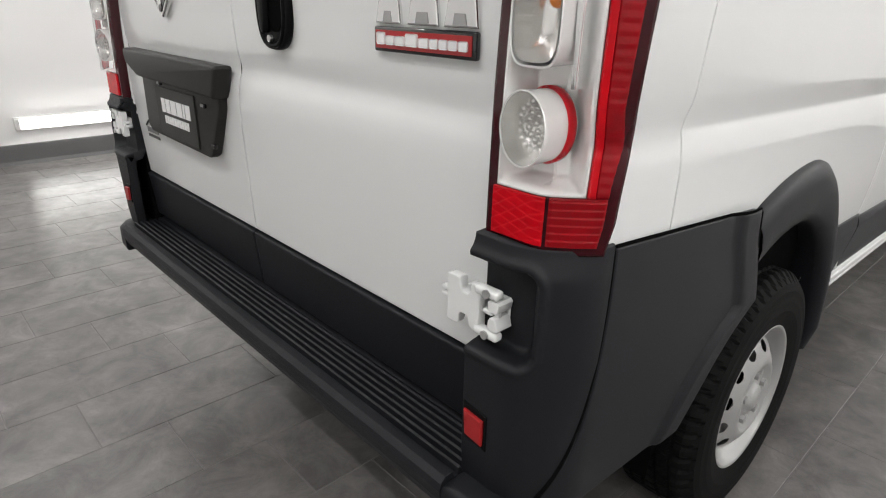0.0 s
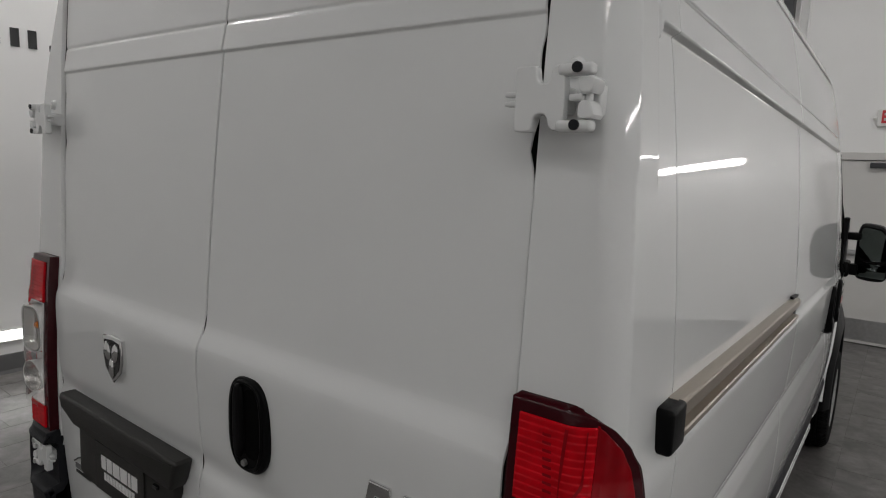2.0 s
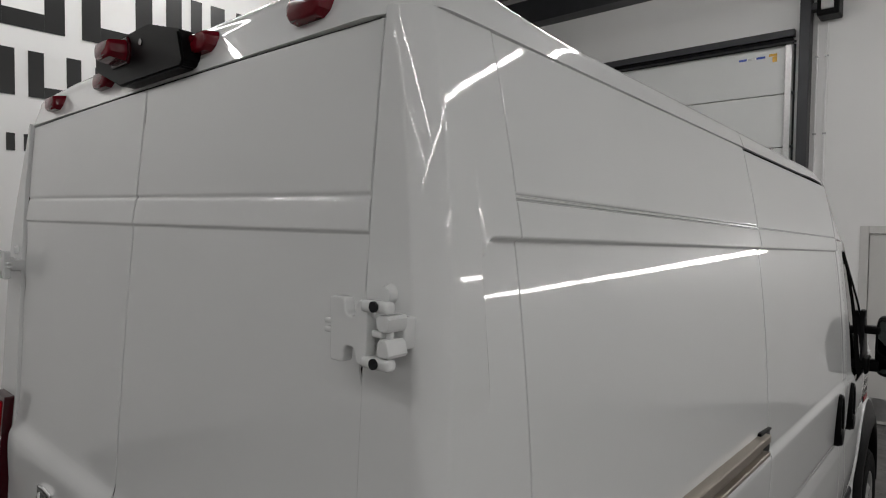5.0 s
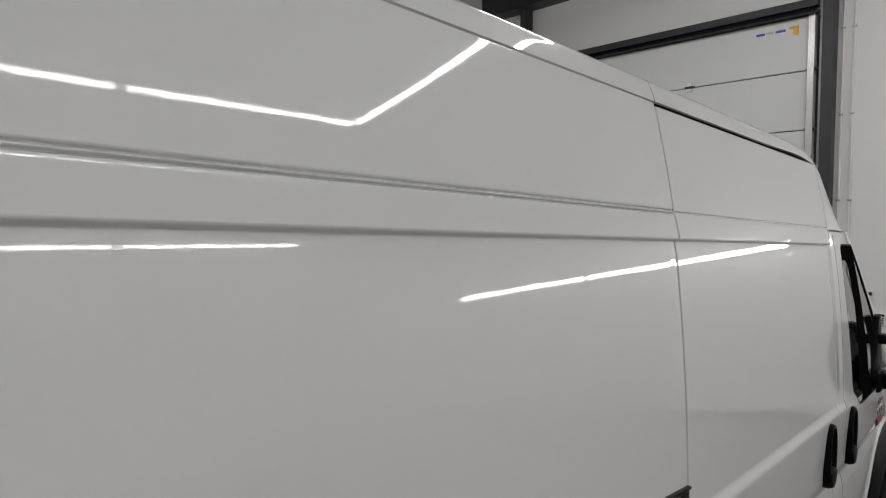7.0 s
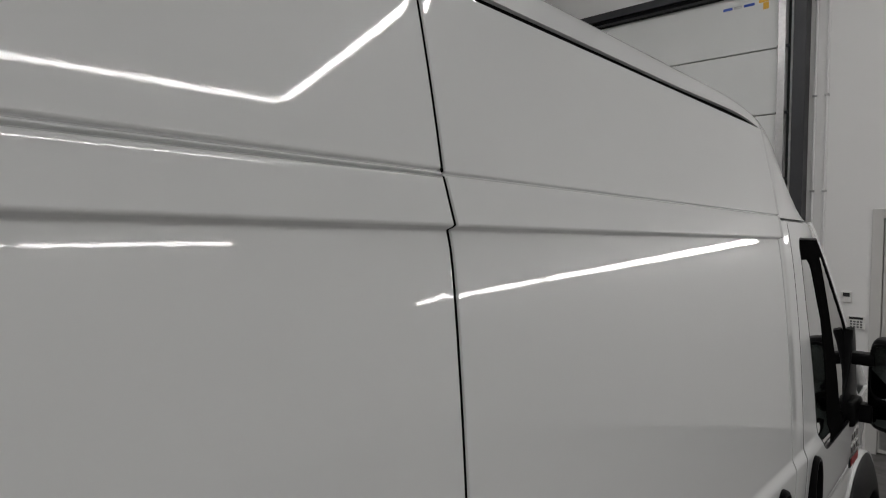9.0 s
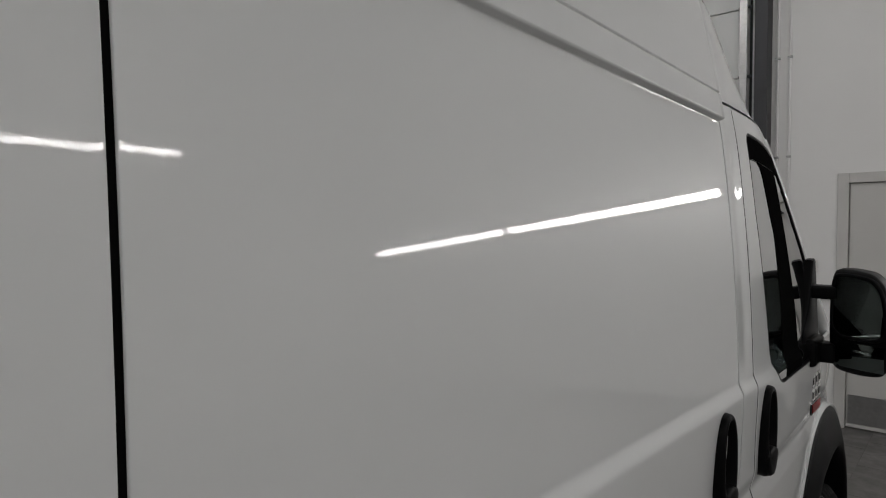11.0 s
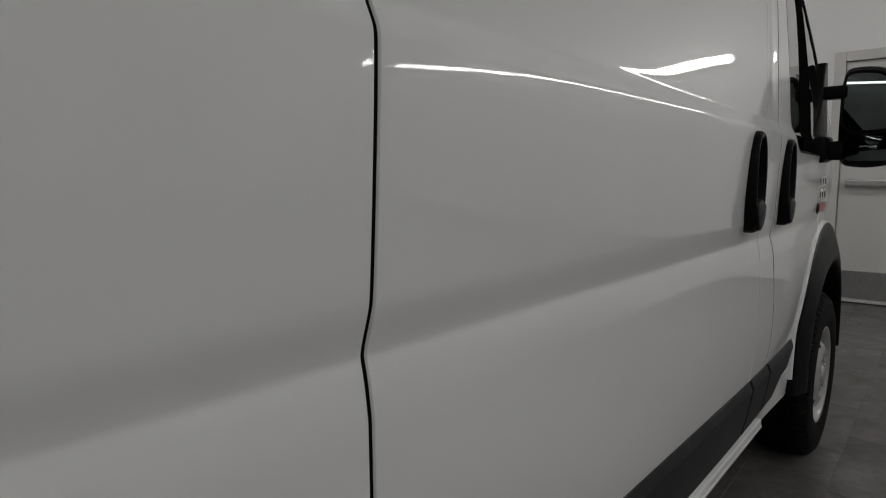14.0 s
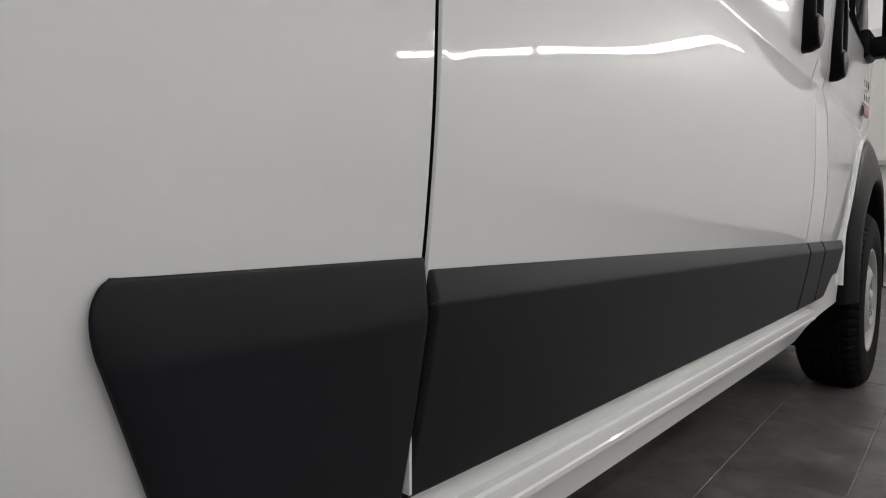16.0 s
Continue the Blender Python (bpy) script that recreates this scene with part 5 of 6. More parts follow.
def slide_rail():
    """Bare metal runner for the sliding door, with black end caps."""
    y0, y1 = 0.235, 1.575

    def run(prof, a, b, material, name, parent, label=""):
        P = []
        for y in np.linspace(a, b, 12):
            P.append([(0.9985 + o, y, z - 0.005 + drop_z(y)) for o, z in prof])
        v, f = from_grid(P)
        n = len(prof)
        f += [tuple(range(n))[::-1], tuple(range((len(P) - 1) * n, len(P) * n))]
        return part(name, mesh_of(v, f, material, False), material, parent, label)
    base = run([(0.0, 1.464), (0.003, 1.464), (0.003, 1.551), (0.0, 1.551), (-0.004, 1.551), (-0.004, 1.464), (0.0, 1.464)], y0, y1 + 0.03, BLACK, "slide_rail", van, "bare aluminium slide rail with black end caps")
    run([(0.003, 1.517), (0.024, 1.517), (0.0265, 1.5155), (0.029, 1.5165), (0.030, 1.519), (0.030, 1.536), (0.0285, 1.5395), (0.025, 1.541), (0.003, 1.543), (0.003, 1.517)], y0, y1, ALU, "upper_flange", base)
    run([(0.003, 1.473), (0.026, 1.473), (0.0295, 1.475), (0.030, 1.478), (0.0295, 1.484), (0.027, 1.4865), (0.003, 1.4865), (0.003, 1.473)], y0, y1 - 0.004, ALU, "lower_flange", base)
    run([(0.0032, 1.4866), (0.012, 1.4875), (0.0135, 1.490), (0.0135, 1.506), (0.012, 1.5085), (0.0032, 1.5090), (0.0032, 1.4866)], y0, y1 - 0.028, ALU, "runner", base)
    part("end_stop", rbox((1.0005, y1 - 0.044, 1.4835), (1.0135, y1 - 0.024, 1.5035), 0.004, 3), ALU, base, "bright worn end of the runner", smooth=True)
    cap = rbox((0.985, 0.176, 1.502), (1.031, 0.250, 1.578), 0.008, 3)
    part("end_cap", cap, BLACK, base, "black plastic end cap", smooth=True)
    cap = rbox((0.985, 1.535, 1.4625), (1.010, YS - 0.002, 1.5340), 0.004, 2)
    part("end_cap", cap, BLACK, base, "black plastic end cap", smooth=True)
    lip = prism([(1.518, 1.5450), (1.524, 1.5490), (1.535, 1.5490), (YS + 0.001, 1.5400), (YS + 0.001, 1.5345), (1.535, 1.5345), (1.518, 1.5415)], "x", 0.99, 1.013, 0.002)
    part("cap_lip", lip, BLACK, base)
    foot = prism([(1.520, 1.4680), (1.545, 1.4665), (1.545, 1.4605), (1.526, 1.4620)], "x", 0.99, 1.012, 0.002)
    part("cap_lip", foot, BLACK, base)


slide_rail()


def pull_handle(y, zc, door):
    """A black pull handle: a tall rounded bezel round a deep grip opening, with a thick lower end."""
    x = on_side(y, zc).x
    n = 56

    def ring(f, o):
        row = []
        for k in range(n):
            a = 2 * math.pi * k / n
            ca = math.copysign(abs(math.cos(a)) ** 0.85, math.cos(a))
            sa = math.copysign(abs(math.sin(a)) ** 0.88, math.sin(a))
            row.append((x + o, y + 0.053 * f * ca + 0.008 * (1 - f), zc + 0.127 * f ** 0.8 * sa + 0.05 * (1 - f)))
        return row
    P = [ring(f, o) for f, o in ((1.0, -0.012), (1.0, 0.006), (0.975, 0.015), (0.92, 0.0205), (0.84, 0.0225), (0.74, 0.021), (0.68, 0.016), (0.64, 0.006), (0.60, -0.006))]
    v, f = from_grid(list(zip(*P)), True)
    h = part("pull_handle", mesh_of(v, f, BLACK), BLACK, door, "black plastic pull handle", smooth=True)
    P = [ring(f, o) for f, o in ((0.62, 0.002), (0.40, -0.004), (0.02, -0.005))]
    v, f = from_grid(list(zip(*P)), True)
    part("grip_hollow", mesh_of(v, f, SHELL), SHELL, h, smooth=True)
    foot = [(0.046, -0.056), (0.049, -0.070), (0.040, -0.092), (0.024, -0.112), (0.004, -0.122), (-0.018, -0.118), (-0.034, -0.100), (-0.044, -0.072), (-0.042, -0.056), (-0.016, -0.044), (0.018, -0.044)]
    part("handle_foot", prism([(y + a, zc + b) for a, b in foot], "x", x + 0.002, x + 0.0265, 0.009, 3), BLACK, h, smooth=True)
    part("lock", cyl((x + 0.022, y, zc - 0.084), (x + 0.0272, y, zc - 0.084), 0.007, 14), BLACK, h)


pull_handle(2.935, 1.262, sliding_door)
pull_handle(3.315, 1.248, door_front_r)


def side_badge():
    x = on_side(4.14, 1.18).x
    b = part("badge", rbox((x - 0.002, 4.065, 1.100), (x + 0.005, 4.225, 1.142), 0.002), GLOSS, door_front_r, "small chrome and red badge bars")
    part("badge_panel", rbox((x + 0.005, 4.080, 1.106), (x + 0.007, 4.212, 1.136)), BADGE_RED, b)
    for k in range(3):
        for lo, hi in ((1.150, 1.193), (1.203, 1.247)):
            part("badge_bar", rbox((x - 0.003, 4.070 + 0.052 * k, lo), (x + 0.006, 4.112 + 0.052 * k, hi), 0.003), CHROME, b)
            part("badge_bar", rbox((x + 0.004, 4.080 + 0.052 * k, lo + 0.010), (x + 0.0075, 4.102 + 0.052 * k, hi - 0.010), 0.001), GLOSS, b)


side_badge()

MIRROR = bpy.data.materials.new("mirror_glass")
MIRROR.use_nodes = True
for key, val in (("Base Color", (0.07, 0.082, 0.078, 1)), ("Metallic", 1.0), ("Roughness", 0.01)):
    MIRROR.node_tree.nodes["Principled BSDF"].inputs[key].default_value = val


def door_mirror(s, door):
    def bx(lo, hi, bevel, mt, name, parent, label=""):
        lo, hi = (s * lo[0], *lo[1:]), (s * hi[0], *hi[1:])
        lo, hi = [min(a, b) for a, b in zip(lo, hi)], [max(a, b) for a, b in zip(lo, hi)]
        return part(name, rbox(lo, hi, bevel, 4), mt, parent, label, smooth=True)
    def narrow(x):
        return 1.034 + (x - 1.034) * 0.865
    poly = [(1.050, 1.640), (1.035, 1.58), (1.034, 1.40), (1.040, 1.315), (1.065, 1.285), (1.15, 1.278), (1.225, 1.286), (1.252, 1.32), (1.262, 1.42), (1.258, 1.52), (1.235, 1.600), (1.195, 1.640), (1.12, 1.652), (1.07, 1.652)]
    poly = [(narrow(x), z) for x, z in poly]
    case = prism([(s * x, z) for x, z in soften(poly)], "y", 4.055, 4.17, 0.026, 4)
    for v in case.verts:
        v.co.y -= 0.42 * (abs(v.co.x) - 1.05) * step01(4.16, 4.08, v.co.y)
    m = part("door_mirror", case, BLACK, door, "tall black door mirror on two arms", smooth=True)
    up = [(1.058, 1.620), (1.050, 1.56), (1.050, 1.412), (1.242, 1.412), (1.243, 1.50), (1.222, 1.588), (1.188, 1.622), (1.12, 1.632), (1.075, 1.632)]
    up = soften([(narrow(x), z) for x, z in up])
    bm = prism([(s * x, z) for x, z in up], "y", -0.003, 0.003)
    for v in bm.verts:
        v.co.y += 4.050 - 0.42 * (abs(v.co.x) - 1.05)
    part("mirror_glass", bm, MIRROR, m, "flat mirror glass")
    rim_ = sweep([(s * x, 4.052 - 0.42 * (x - 1.05), z) for x, z in up], 0.008, 8, True)
    part("mirror_rim", rim_, BLACK, m, smooth=True)
    P = [[(s * (1.050 + 0.160 * u), 4.045 - 0.079 * u + 0.035 * ((u - 0.5) ** 2 + (v - 0.5) ** 2), 1.305 + 0.090 * v) for v in np.linspace(0, 1, 9)] for u in np.linspace(0, 1, 13)]
    part("wide_angle_glass", mesh_of(*from_grid(P), MIRROR), MIRROR, m, "small convex mirror glass")
    bx((1.213, 3.985, 1.392), (1.240, 4.070, 1.520), 0.010, EXIT_WHITE, "indicator", m, "pale clear indicator lens")
    for z, r in ((1.565, 0.024), (1.345, 0.036)):
        bx((0.950, 4.035, z - r), (1.06, 4.115, z + r), 0.012, BLACK, "arm", m)
    sail = [(3.72, 1.325), (4.19, 1.300), (4.17, 1.44), (4.125, 1.61), (4.10, 1.685), (4.065, 1.680), (4.00, 1.52), (3.88, 1.40)]
    part("sail_panel", prism(sail, "x", s * 0.950, s * 0.984, 0.008, 3), BLACK, m, smooth=True)
    bx((0.955, 3.96, 1.300), (1.015, 4.13, 1.400), 0.016, BLACK, "arm_base", m)


door_mirror(1, door_front_r)
door_mirror(-1, door_front_l)


# tail lamps
def tail_lamp(s):
    def P(su, z, off):
        p = corner(su, z, 0.022 + off, 0.846, LAMP_BEND)
        p.y -= 0.005
        return p if s > 0 else Vector(wider((-p.x, p.y, p.z)))

    def patch(s0, s1, z0, z1, off, n=16, m=20, sides=True):
        """A lens patch; s0, s1, off: numbers or rules of z (off of s and z)."""
        g = lambda f, *a: f(*a) if callable(f) else f
        R = []
        zs = np.linspace(z0, z1, m)
        for k in range(n):
            row = []
            for z in zs:
                a, b = g(s0, z), g(s1, z)
                su = a + (b - a) * k / (n - 1)
                row.append(P(su, z, g(off, su, z)))
            if sides:
                row = [P(g(s0, z0) + (g(s1, z0) - g(s0, z0)) * k / (n - 1), z0, -0.045)] + row + [P(g(s0, z1) + (g(s1, z1) - g(s0, z1)) * k / (n - 1), z1, -0.045)]
            R.append(row)
        if sides:
            zz = [z0, *zs, z1]
            R = [[P(g(s0, z), z, -0.045) for z in zz]] + R + [[P(g(s1, z), z, -0.045) for z in zz]]
        v, f = from_grid(R)
        return v, f if s > 0 else [q[::-1] for q in f]
    def inner(z):
        """Outer side of the clear chamber, whose upper corner is cut away."""
        return 0.140 - 0.046 * max(0.0, (z - 1.376) / 0.081) ** 1.7
    I0 = 0.019                                             # inner side of the clear chamber
    lamp = part("tail_lamp", mesh_of(*patch(0.0, lamp_edge, 1.032, 1.610, lambda su, z: -0.085 if I0 + 0.003 < su < inner(z) - 0.003 and 1.122 < z < 1.452 else 0.0, 60, 120), DARKRED), DARKRED, van, "tall red tail lamp with clear lower chambers")

    def ribs(su, z):
        """Sharp level prisms of a lens."""
        f = (z * 88) % 1.0
        return 0.0035 + 0.0012 * (f if f < 0.8 else (1 - f) * 4)
    part("upper_lens", mesh_of(*patch(0.016, 0.1165, 1.462, 1.590, ribs, 20, 150), RED), RED, lamp, "ribbed red brake lens")
    part("upper_side_lens", mesh_of(*patch(0.117, lambda z: max(0.1195, lamp_edge(z) - 0.015), 1.462, 1.592, lambda su, z: 0.0045 + 0.0012 * math.sin(su * 260), 30, 40), RED_DEEP), RED_DEEP, lamp, "smooth deep red side lens")
    for k in range(9):                       # short dark fins seen inside the brake lens
        z = 1.476 + 0.0115 * k
        part("lens_fin", mesh_of(*patch(0.066 - 0.0012 * k, 0.080 - 0.0012 * k, z, z + 0.0042, 0.0060, 4, 3, False), RED_DEEP), RED_DEEP, lamp)
    for su in (0.088, 0.102):                # upright light guides
        part("lens_rib", mesh_of(*patch(su, su + 0.0022, 1.466, 1.586, 0.0062, 3, 24, False), RED_DEEP), RED_DEEP, lamp)
    part("outer_lens", mesh_of(*patch(lambda z: inner(z) + 0.0015, lambda z: max(0.1435, inner(z) + 0.011), 1.1185, 1.4595, 0.0055, 8, 60), RED), RED, lamp, "bright red inner strip")
    part("outer_side_lens", mesh_of(*patch(lambda z: max(0.145, inner(z) + 0.0125), lambda z: max(0.149, lamp_edge(z) - 0.013), 1.1185, 1.4595, lambda su, z: 0.0035 + 0.0005 * math.sin(z * 420), 14, 90), RED_DEEP), RED_DEEP, lamp, "red outer lens")
    part("lower_lens", mesh_of(*patch(0.014, 0.094, 1.046, 1.117, lambda su, z: 0.004 + 0.0007 * (((z * 70 + su * 24) % 1.0) + ((z * 52 - su * 31) % 1.0)), 50, 70), RED), RED, lamp, "faceted red lower lens")
    part("lower_side_lens", mesh_of(*patch(0.0965, lambda z: lamp_edge(z) - 0.014, 1.046, 1.117, lambda su, z: ribs(su, z) + 0.0005, 20, 80), RED_DEEP), RED_DEEP, lamp, "ribbed red side lens")

    # clear chamber: a deep silvered tray with two cups standing in it
    def tray(su, z):
        e = min(su - I0 - 0.002, inner(z) - 0.002 - su, z - 1.121, 1.455 - z)
        return 0.002 - 0.058 * step01(0.0, 0.014, e)
    ch = part("reflector_chamber", mesh_of(*patch(I0, inner, 1.119, 1.457, tray, 46, 90), REFLECTOR), REFLECTOR, lamp, "silver reflector chambers")
    # chromed outer frame beside the indicator cup
    band = patch(0.108, lambda z: inner(z) - 0.003, 1.262, 1.446, lambda su, z: -0.004 - 0.030 * step01(0.112, 0.138, su), 14, 30, False)
    part("chrome_frame", mesh_of(*band, CHROME), CHROME, lamp, "chromed curved frame")

    def Q(c, dx, dz, o):
        """A place in a cup that looks straight back: o is how far it stands out."""
        x, y, z = c[0] + dx, P(0.03, c[1], 0).y - o - 0.14 * dx, c[1] + dz
        return Vector((x, y, z)) if s > 0 else Vector(wider((-x, y, z)))

    def cup(name, c, hx, hz, power, rings, material, label="", n=56):
        R = []
        for k in range(n):
            a = 2 * math.pi * k / n
            ca = math.copysign(abs(math.cos(a)) ** (2 / power), math.cos(a))
            sa = math.copysign(abs(math.sin(a)) ** (2 / power), math.sin(a))
            R.append([Q(c, hx * f * ca, hz * f * sa, o) for f, o in rings])
        v, f = from_grid(R, True)
        return part(name, mesh_of(v, f if s > 0 else [q[::-1] for q in f], material), material, ch, label)
    c1, c2 = (0.916, 1.363), (0.911, 1.206)
    wall = [(0.955, -0.060), (0.965, -0.030), (0.985, 0.009), (1.0, 0.0115), (0.99, 0.0135), (0.955, 0.0125)]
    bowl = [(0.93, 0.006), (0.86, -0.006), (0.76, -0.018), (0.62, -0.027), (0.45, -0.033), (0.25, -0.036), (0.0, -0.037)]
    cup("reversing_cup", c2, 0.0455, 0.0525, 2.0, wall, REFLECTOR, "silver reversing lamp cup")
    cup("reversing_bowl", c2, 0.0455, 0.0525, 2.0, [(0.955, 0.012)] + bowl, BOWL, "silvered bowl")
    cup("indicator_cup", c1, 0.0465, 0.078, 4.2, wall, REFLECTOR, "silver indicator cup")
    cup("indicator_bowl", c1, 0.0465, 0.078, 4.2, [(0.90, 0.0125), (0.885, 0.004), (0.84, -0.012), (0.76, -0.026), (0.62, -0.036), (0.45, -0.042), (0.25, -0.045), (0.0, -0.046)], BOWL, "silvered bowl")
    cup("red_band", c2, 0.0450, 0.0520, 2.0, [(0.95, -0.056), (1.045, -0.054), (1.05, -0.040), (0.96, -0.038)], RED)
    dot = bmesh.new()
    bmesh.ops.create_icosphere(dot, subdivisions=2, radius=1.0)
    dot_mesh = bpy.data.meshes.new("facet")
    dot.to_mesh(dot_mesh)
    dot.free()
    dot_mesh.shade_smooth()
    dot_mesh.materials.append(BOWL)

    def facet(place, r):
        o = part("facet", dot_mesh, REFLECTOR, ch)
        o.location, o.scale = place, (r, 0.7 * r, r)
    for q in range(3):
        rr, oo = 0.034 - 0.0095 * q, (-0.020, -0.030, -0.036)[q]
        for k in range(20 - 6 * q):
            a = 2 * math.pi * (k + 0.5 * q) / (20 - 6 * q)
            facet(Q(c2, rr * math.cos(a), rr * math.sin(a), oo), 0.0058)
    for k in range(9):                       # stepped mirror facets on the outer half of the cup
        for j in range(5):
            facet(Q(c1, -0.006 + 0.0085 * j, -0.055 + 0.0135 * k, -0.044 + 0.0075 * j - 0.00016 * (k - 4) ** 2), 0.0074)
    bm = bmesh.new()
    bmesh.ops.create_uvsphere(bm, u_segments=12, v_segments=8, radius=0.011, matrix=Matrix.Translation(Q(c1, 0.012, 0.006, -0.016)))
    part("bulb", bm, AMBER, ch, "amber bulb", smooth=True)
    cov = part("clear_cover", mesh_of(*patch(I0, inner, 1.120, 1.458, 0.020, 20, 40, False), LENS), LENS, lamp, "clear plastic cover")
    cov.visible_shadow = False


tail_lamp(1)
tail_lamp(-1)


def hinge(s, zc, door, low=False):
    """A white cast door hinge: a notched plate, two arms with capped bolts, and a two-part knuckle on a pin."""
    y = -0.016 if low else rear_y(0.84, zc) - 0.030
    xc, k = (0.875 if s > 0 else 0.930, 0.96) if low else (0.9195, 1.0)      # line of the bolts, size
    cap_mat = STEEL if low else GREY

    def pr(poly, a, b, bevel, name, parent, label="", rounds=1, mt=PAINT):
        poly = soften(poly, rounds) if rounds else poly
        ob = part(name, prism([(s * (xc + k * x), zc + k * z) for x, z in poly], "y", y + a, y + b, bevel, 3), mt, parent, label, smooth=True)
        for p in ob.data.polygons:
            p.use_smooth = len(p.vertices) < 8
        return ob

    def bar(lo, hi, bevel, name, parent, label="", mt=PAINT):
        x0, x1 = sorted((s * (xc + k * lo[0]), s * (xc + k * hi[0])))
        return part(name, rbox((x0, y + lo[1], zc + k * lo[2]), (x1, y + hi[1], zc + k * hi[2]), bevel, 3), mt, parent, label, smooth=True)
    plate = [(-0.096, 0.040), (-0.092, 0.044), (-0.066, 0.044), (-0.063, 0.040), (-0.062, 0.026), (-0.057, 0.020), (-0.046, 0.019), (-0.041, 0.025), (-0.039, 0.038), (-0.034, 0.043), (-0.024, 0.043),
             (-0.020, 0.036), (-0.019, 0.0), (-0.021, -0.036), (-0.026, -0.044), (-0.036, -0.044), (-0.042, -0.038), (-0.044, -0.027), (-0.049, -0.022), (-0.060, -0.022), (-0.066, -0.028), (-0.067, -0.042), (-0.071, -0.046), (-0.092, -0.046), (-0.096, -0.042), (-0.0945, 0.0)]
    h = pr(plate, -0.030, -0.012, 0.0025, "hinge", door, "white cast steel door hinge")
    bar((-0.030, -0.033, 0.0275), (0.021, -0.014, 0.044), 0.0055, "arm", h)
    bar((-0.030, -0.033, -0.046), (0.023, -0.014, -0.030), 0.0055, "arm", h)
    pr([(0.000, 0.0260), (0.025, 0.0260), (0.021, 0.0045), (0.006, 0.0045), (0.001, 0.010)], -0.031, 0.004, 0.002, "knuckle", h)
    pr([(0.003, -0.005), (0.019, -0.005), (0.026, -0.0285), (0.000, -0.0285)], -0.031, 0.004, 0.002, "knuckle", h)
    bar((-0.015, -0.026, -0.005), (0.006, -0.004, 0.0045), 0.003, "spacer", h)
    pin = Vector((s * (xc + k * 0.011), y - 0.016, zc))
    part("pin", cyl(pin - Vector((0, 0, 0.010)), pin + Vector((0, 0, 0.010)), 0.0055, 14), PAINT, h, smooth=True)
    for z0, z1 in ((0.003, 0.011), (-0.010, -0.002)):
        bar((-0.116, -0.024, z0), (-0.090, -0.010, z1), 0.0025, "latch", h)
    for z in (0.037, -0.037):
        part("bolt_cap", cyl((s * xc, y - 0.037, zc + k * z), (s * xc, y - 0.0335, zc + k * z), 0.0072, 18), cap_mat, h, "grey bolt head" if low else "dark rubber bolt cap", smooth=True)
    bar((-0.080, -0.013, -0.020), (-0.026, 0.030 if low else 0.045, 0.017), 0.003, "mount", h)
    bar((0.002, 0.002, -0.022), (0.019, 0.030, 0.020), 0.003, "mount", h)
    if not low:
        bm = cyl((s * (xc - 0.030), y + 0.027, zc + 0.046), (s * (xc - 0.030), y + 0.012, zc + 0.046), 0.017, 24, r2=0.011)
        part("boss", bm, PAINT, h, smooth=True)


hinge(1, 2.040, door_r)
hinge(-1, 2.040, door_l)
hinge(1, 0.915, door_r, True)
hinge(-1, 0.955, door_l, True)


def door_handle():
    x, z = 0.197, 1.369

    def oval(w, h, cx=0.0, cz=0.0, power=2.9, n=36):
        pts = []
        for k in range(n):
            a = 2 * math.pi * k / n
            pts.append((x + cx + w * math.copysign(abs(math.cos(a)) ** (2 / power), math.cos(a)), z + cz + h * math.copysign(abs(math.sin(a)) ** (2 / power), math.sin(a))))
        return pts
    h = part("door_handle", prism(oval(0.070, 0.107), "y", -0.012, 0.006, 0.006, 3), BLACK, door_r, "black recessed door handle with lock", smooth=True)
    part("rim", sweep([(a, -0.012, b) for a, b in oval(0.054, 0.098)], 0.005, 8, True), BLACK, h, smooth=True)
    # matt black plate laid proud of the handle, standing for a shaded hollow
    part("recess", prism(oval(0.030, 0.078, 0.018, 0.008), "y", -0.0135, -0.010), SHELL, h)
    part("grip", prism(oval(0.017, 0.084, -0.018, 0.010), "y", -0.026, -0.010, 0.007, 3), BLACK, h, smooth=True)
    part("lock", cyl((x - 0.004, -0.019, z - 0.084), (x - 0.004, -0.012, z - 0.084), 0.0075, 18), GALV, h)


door_handle()


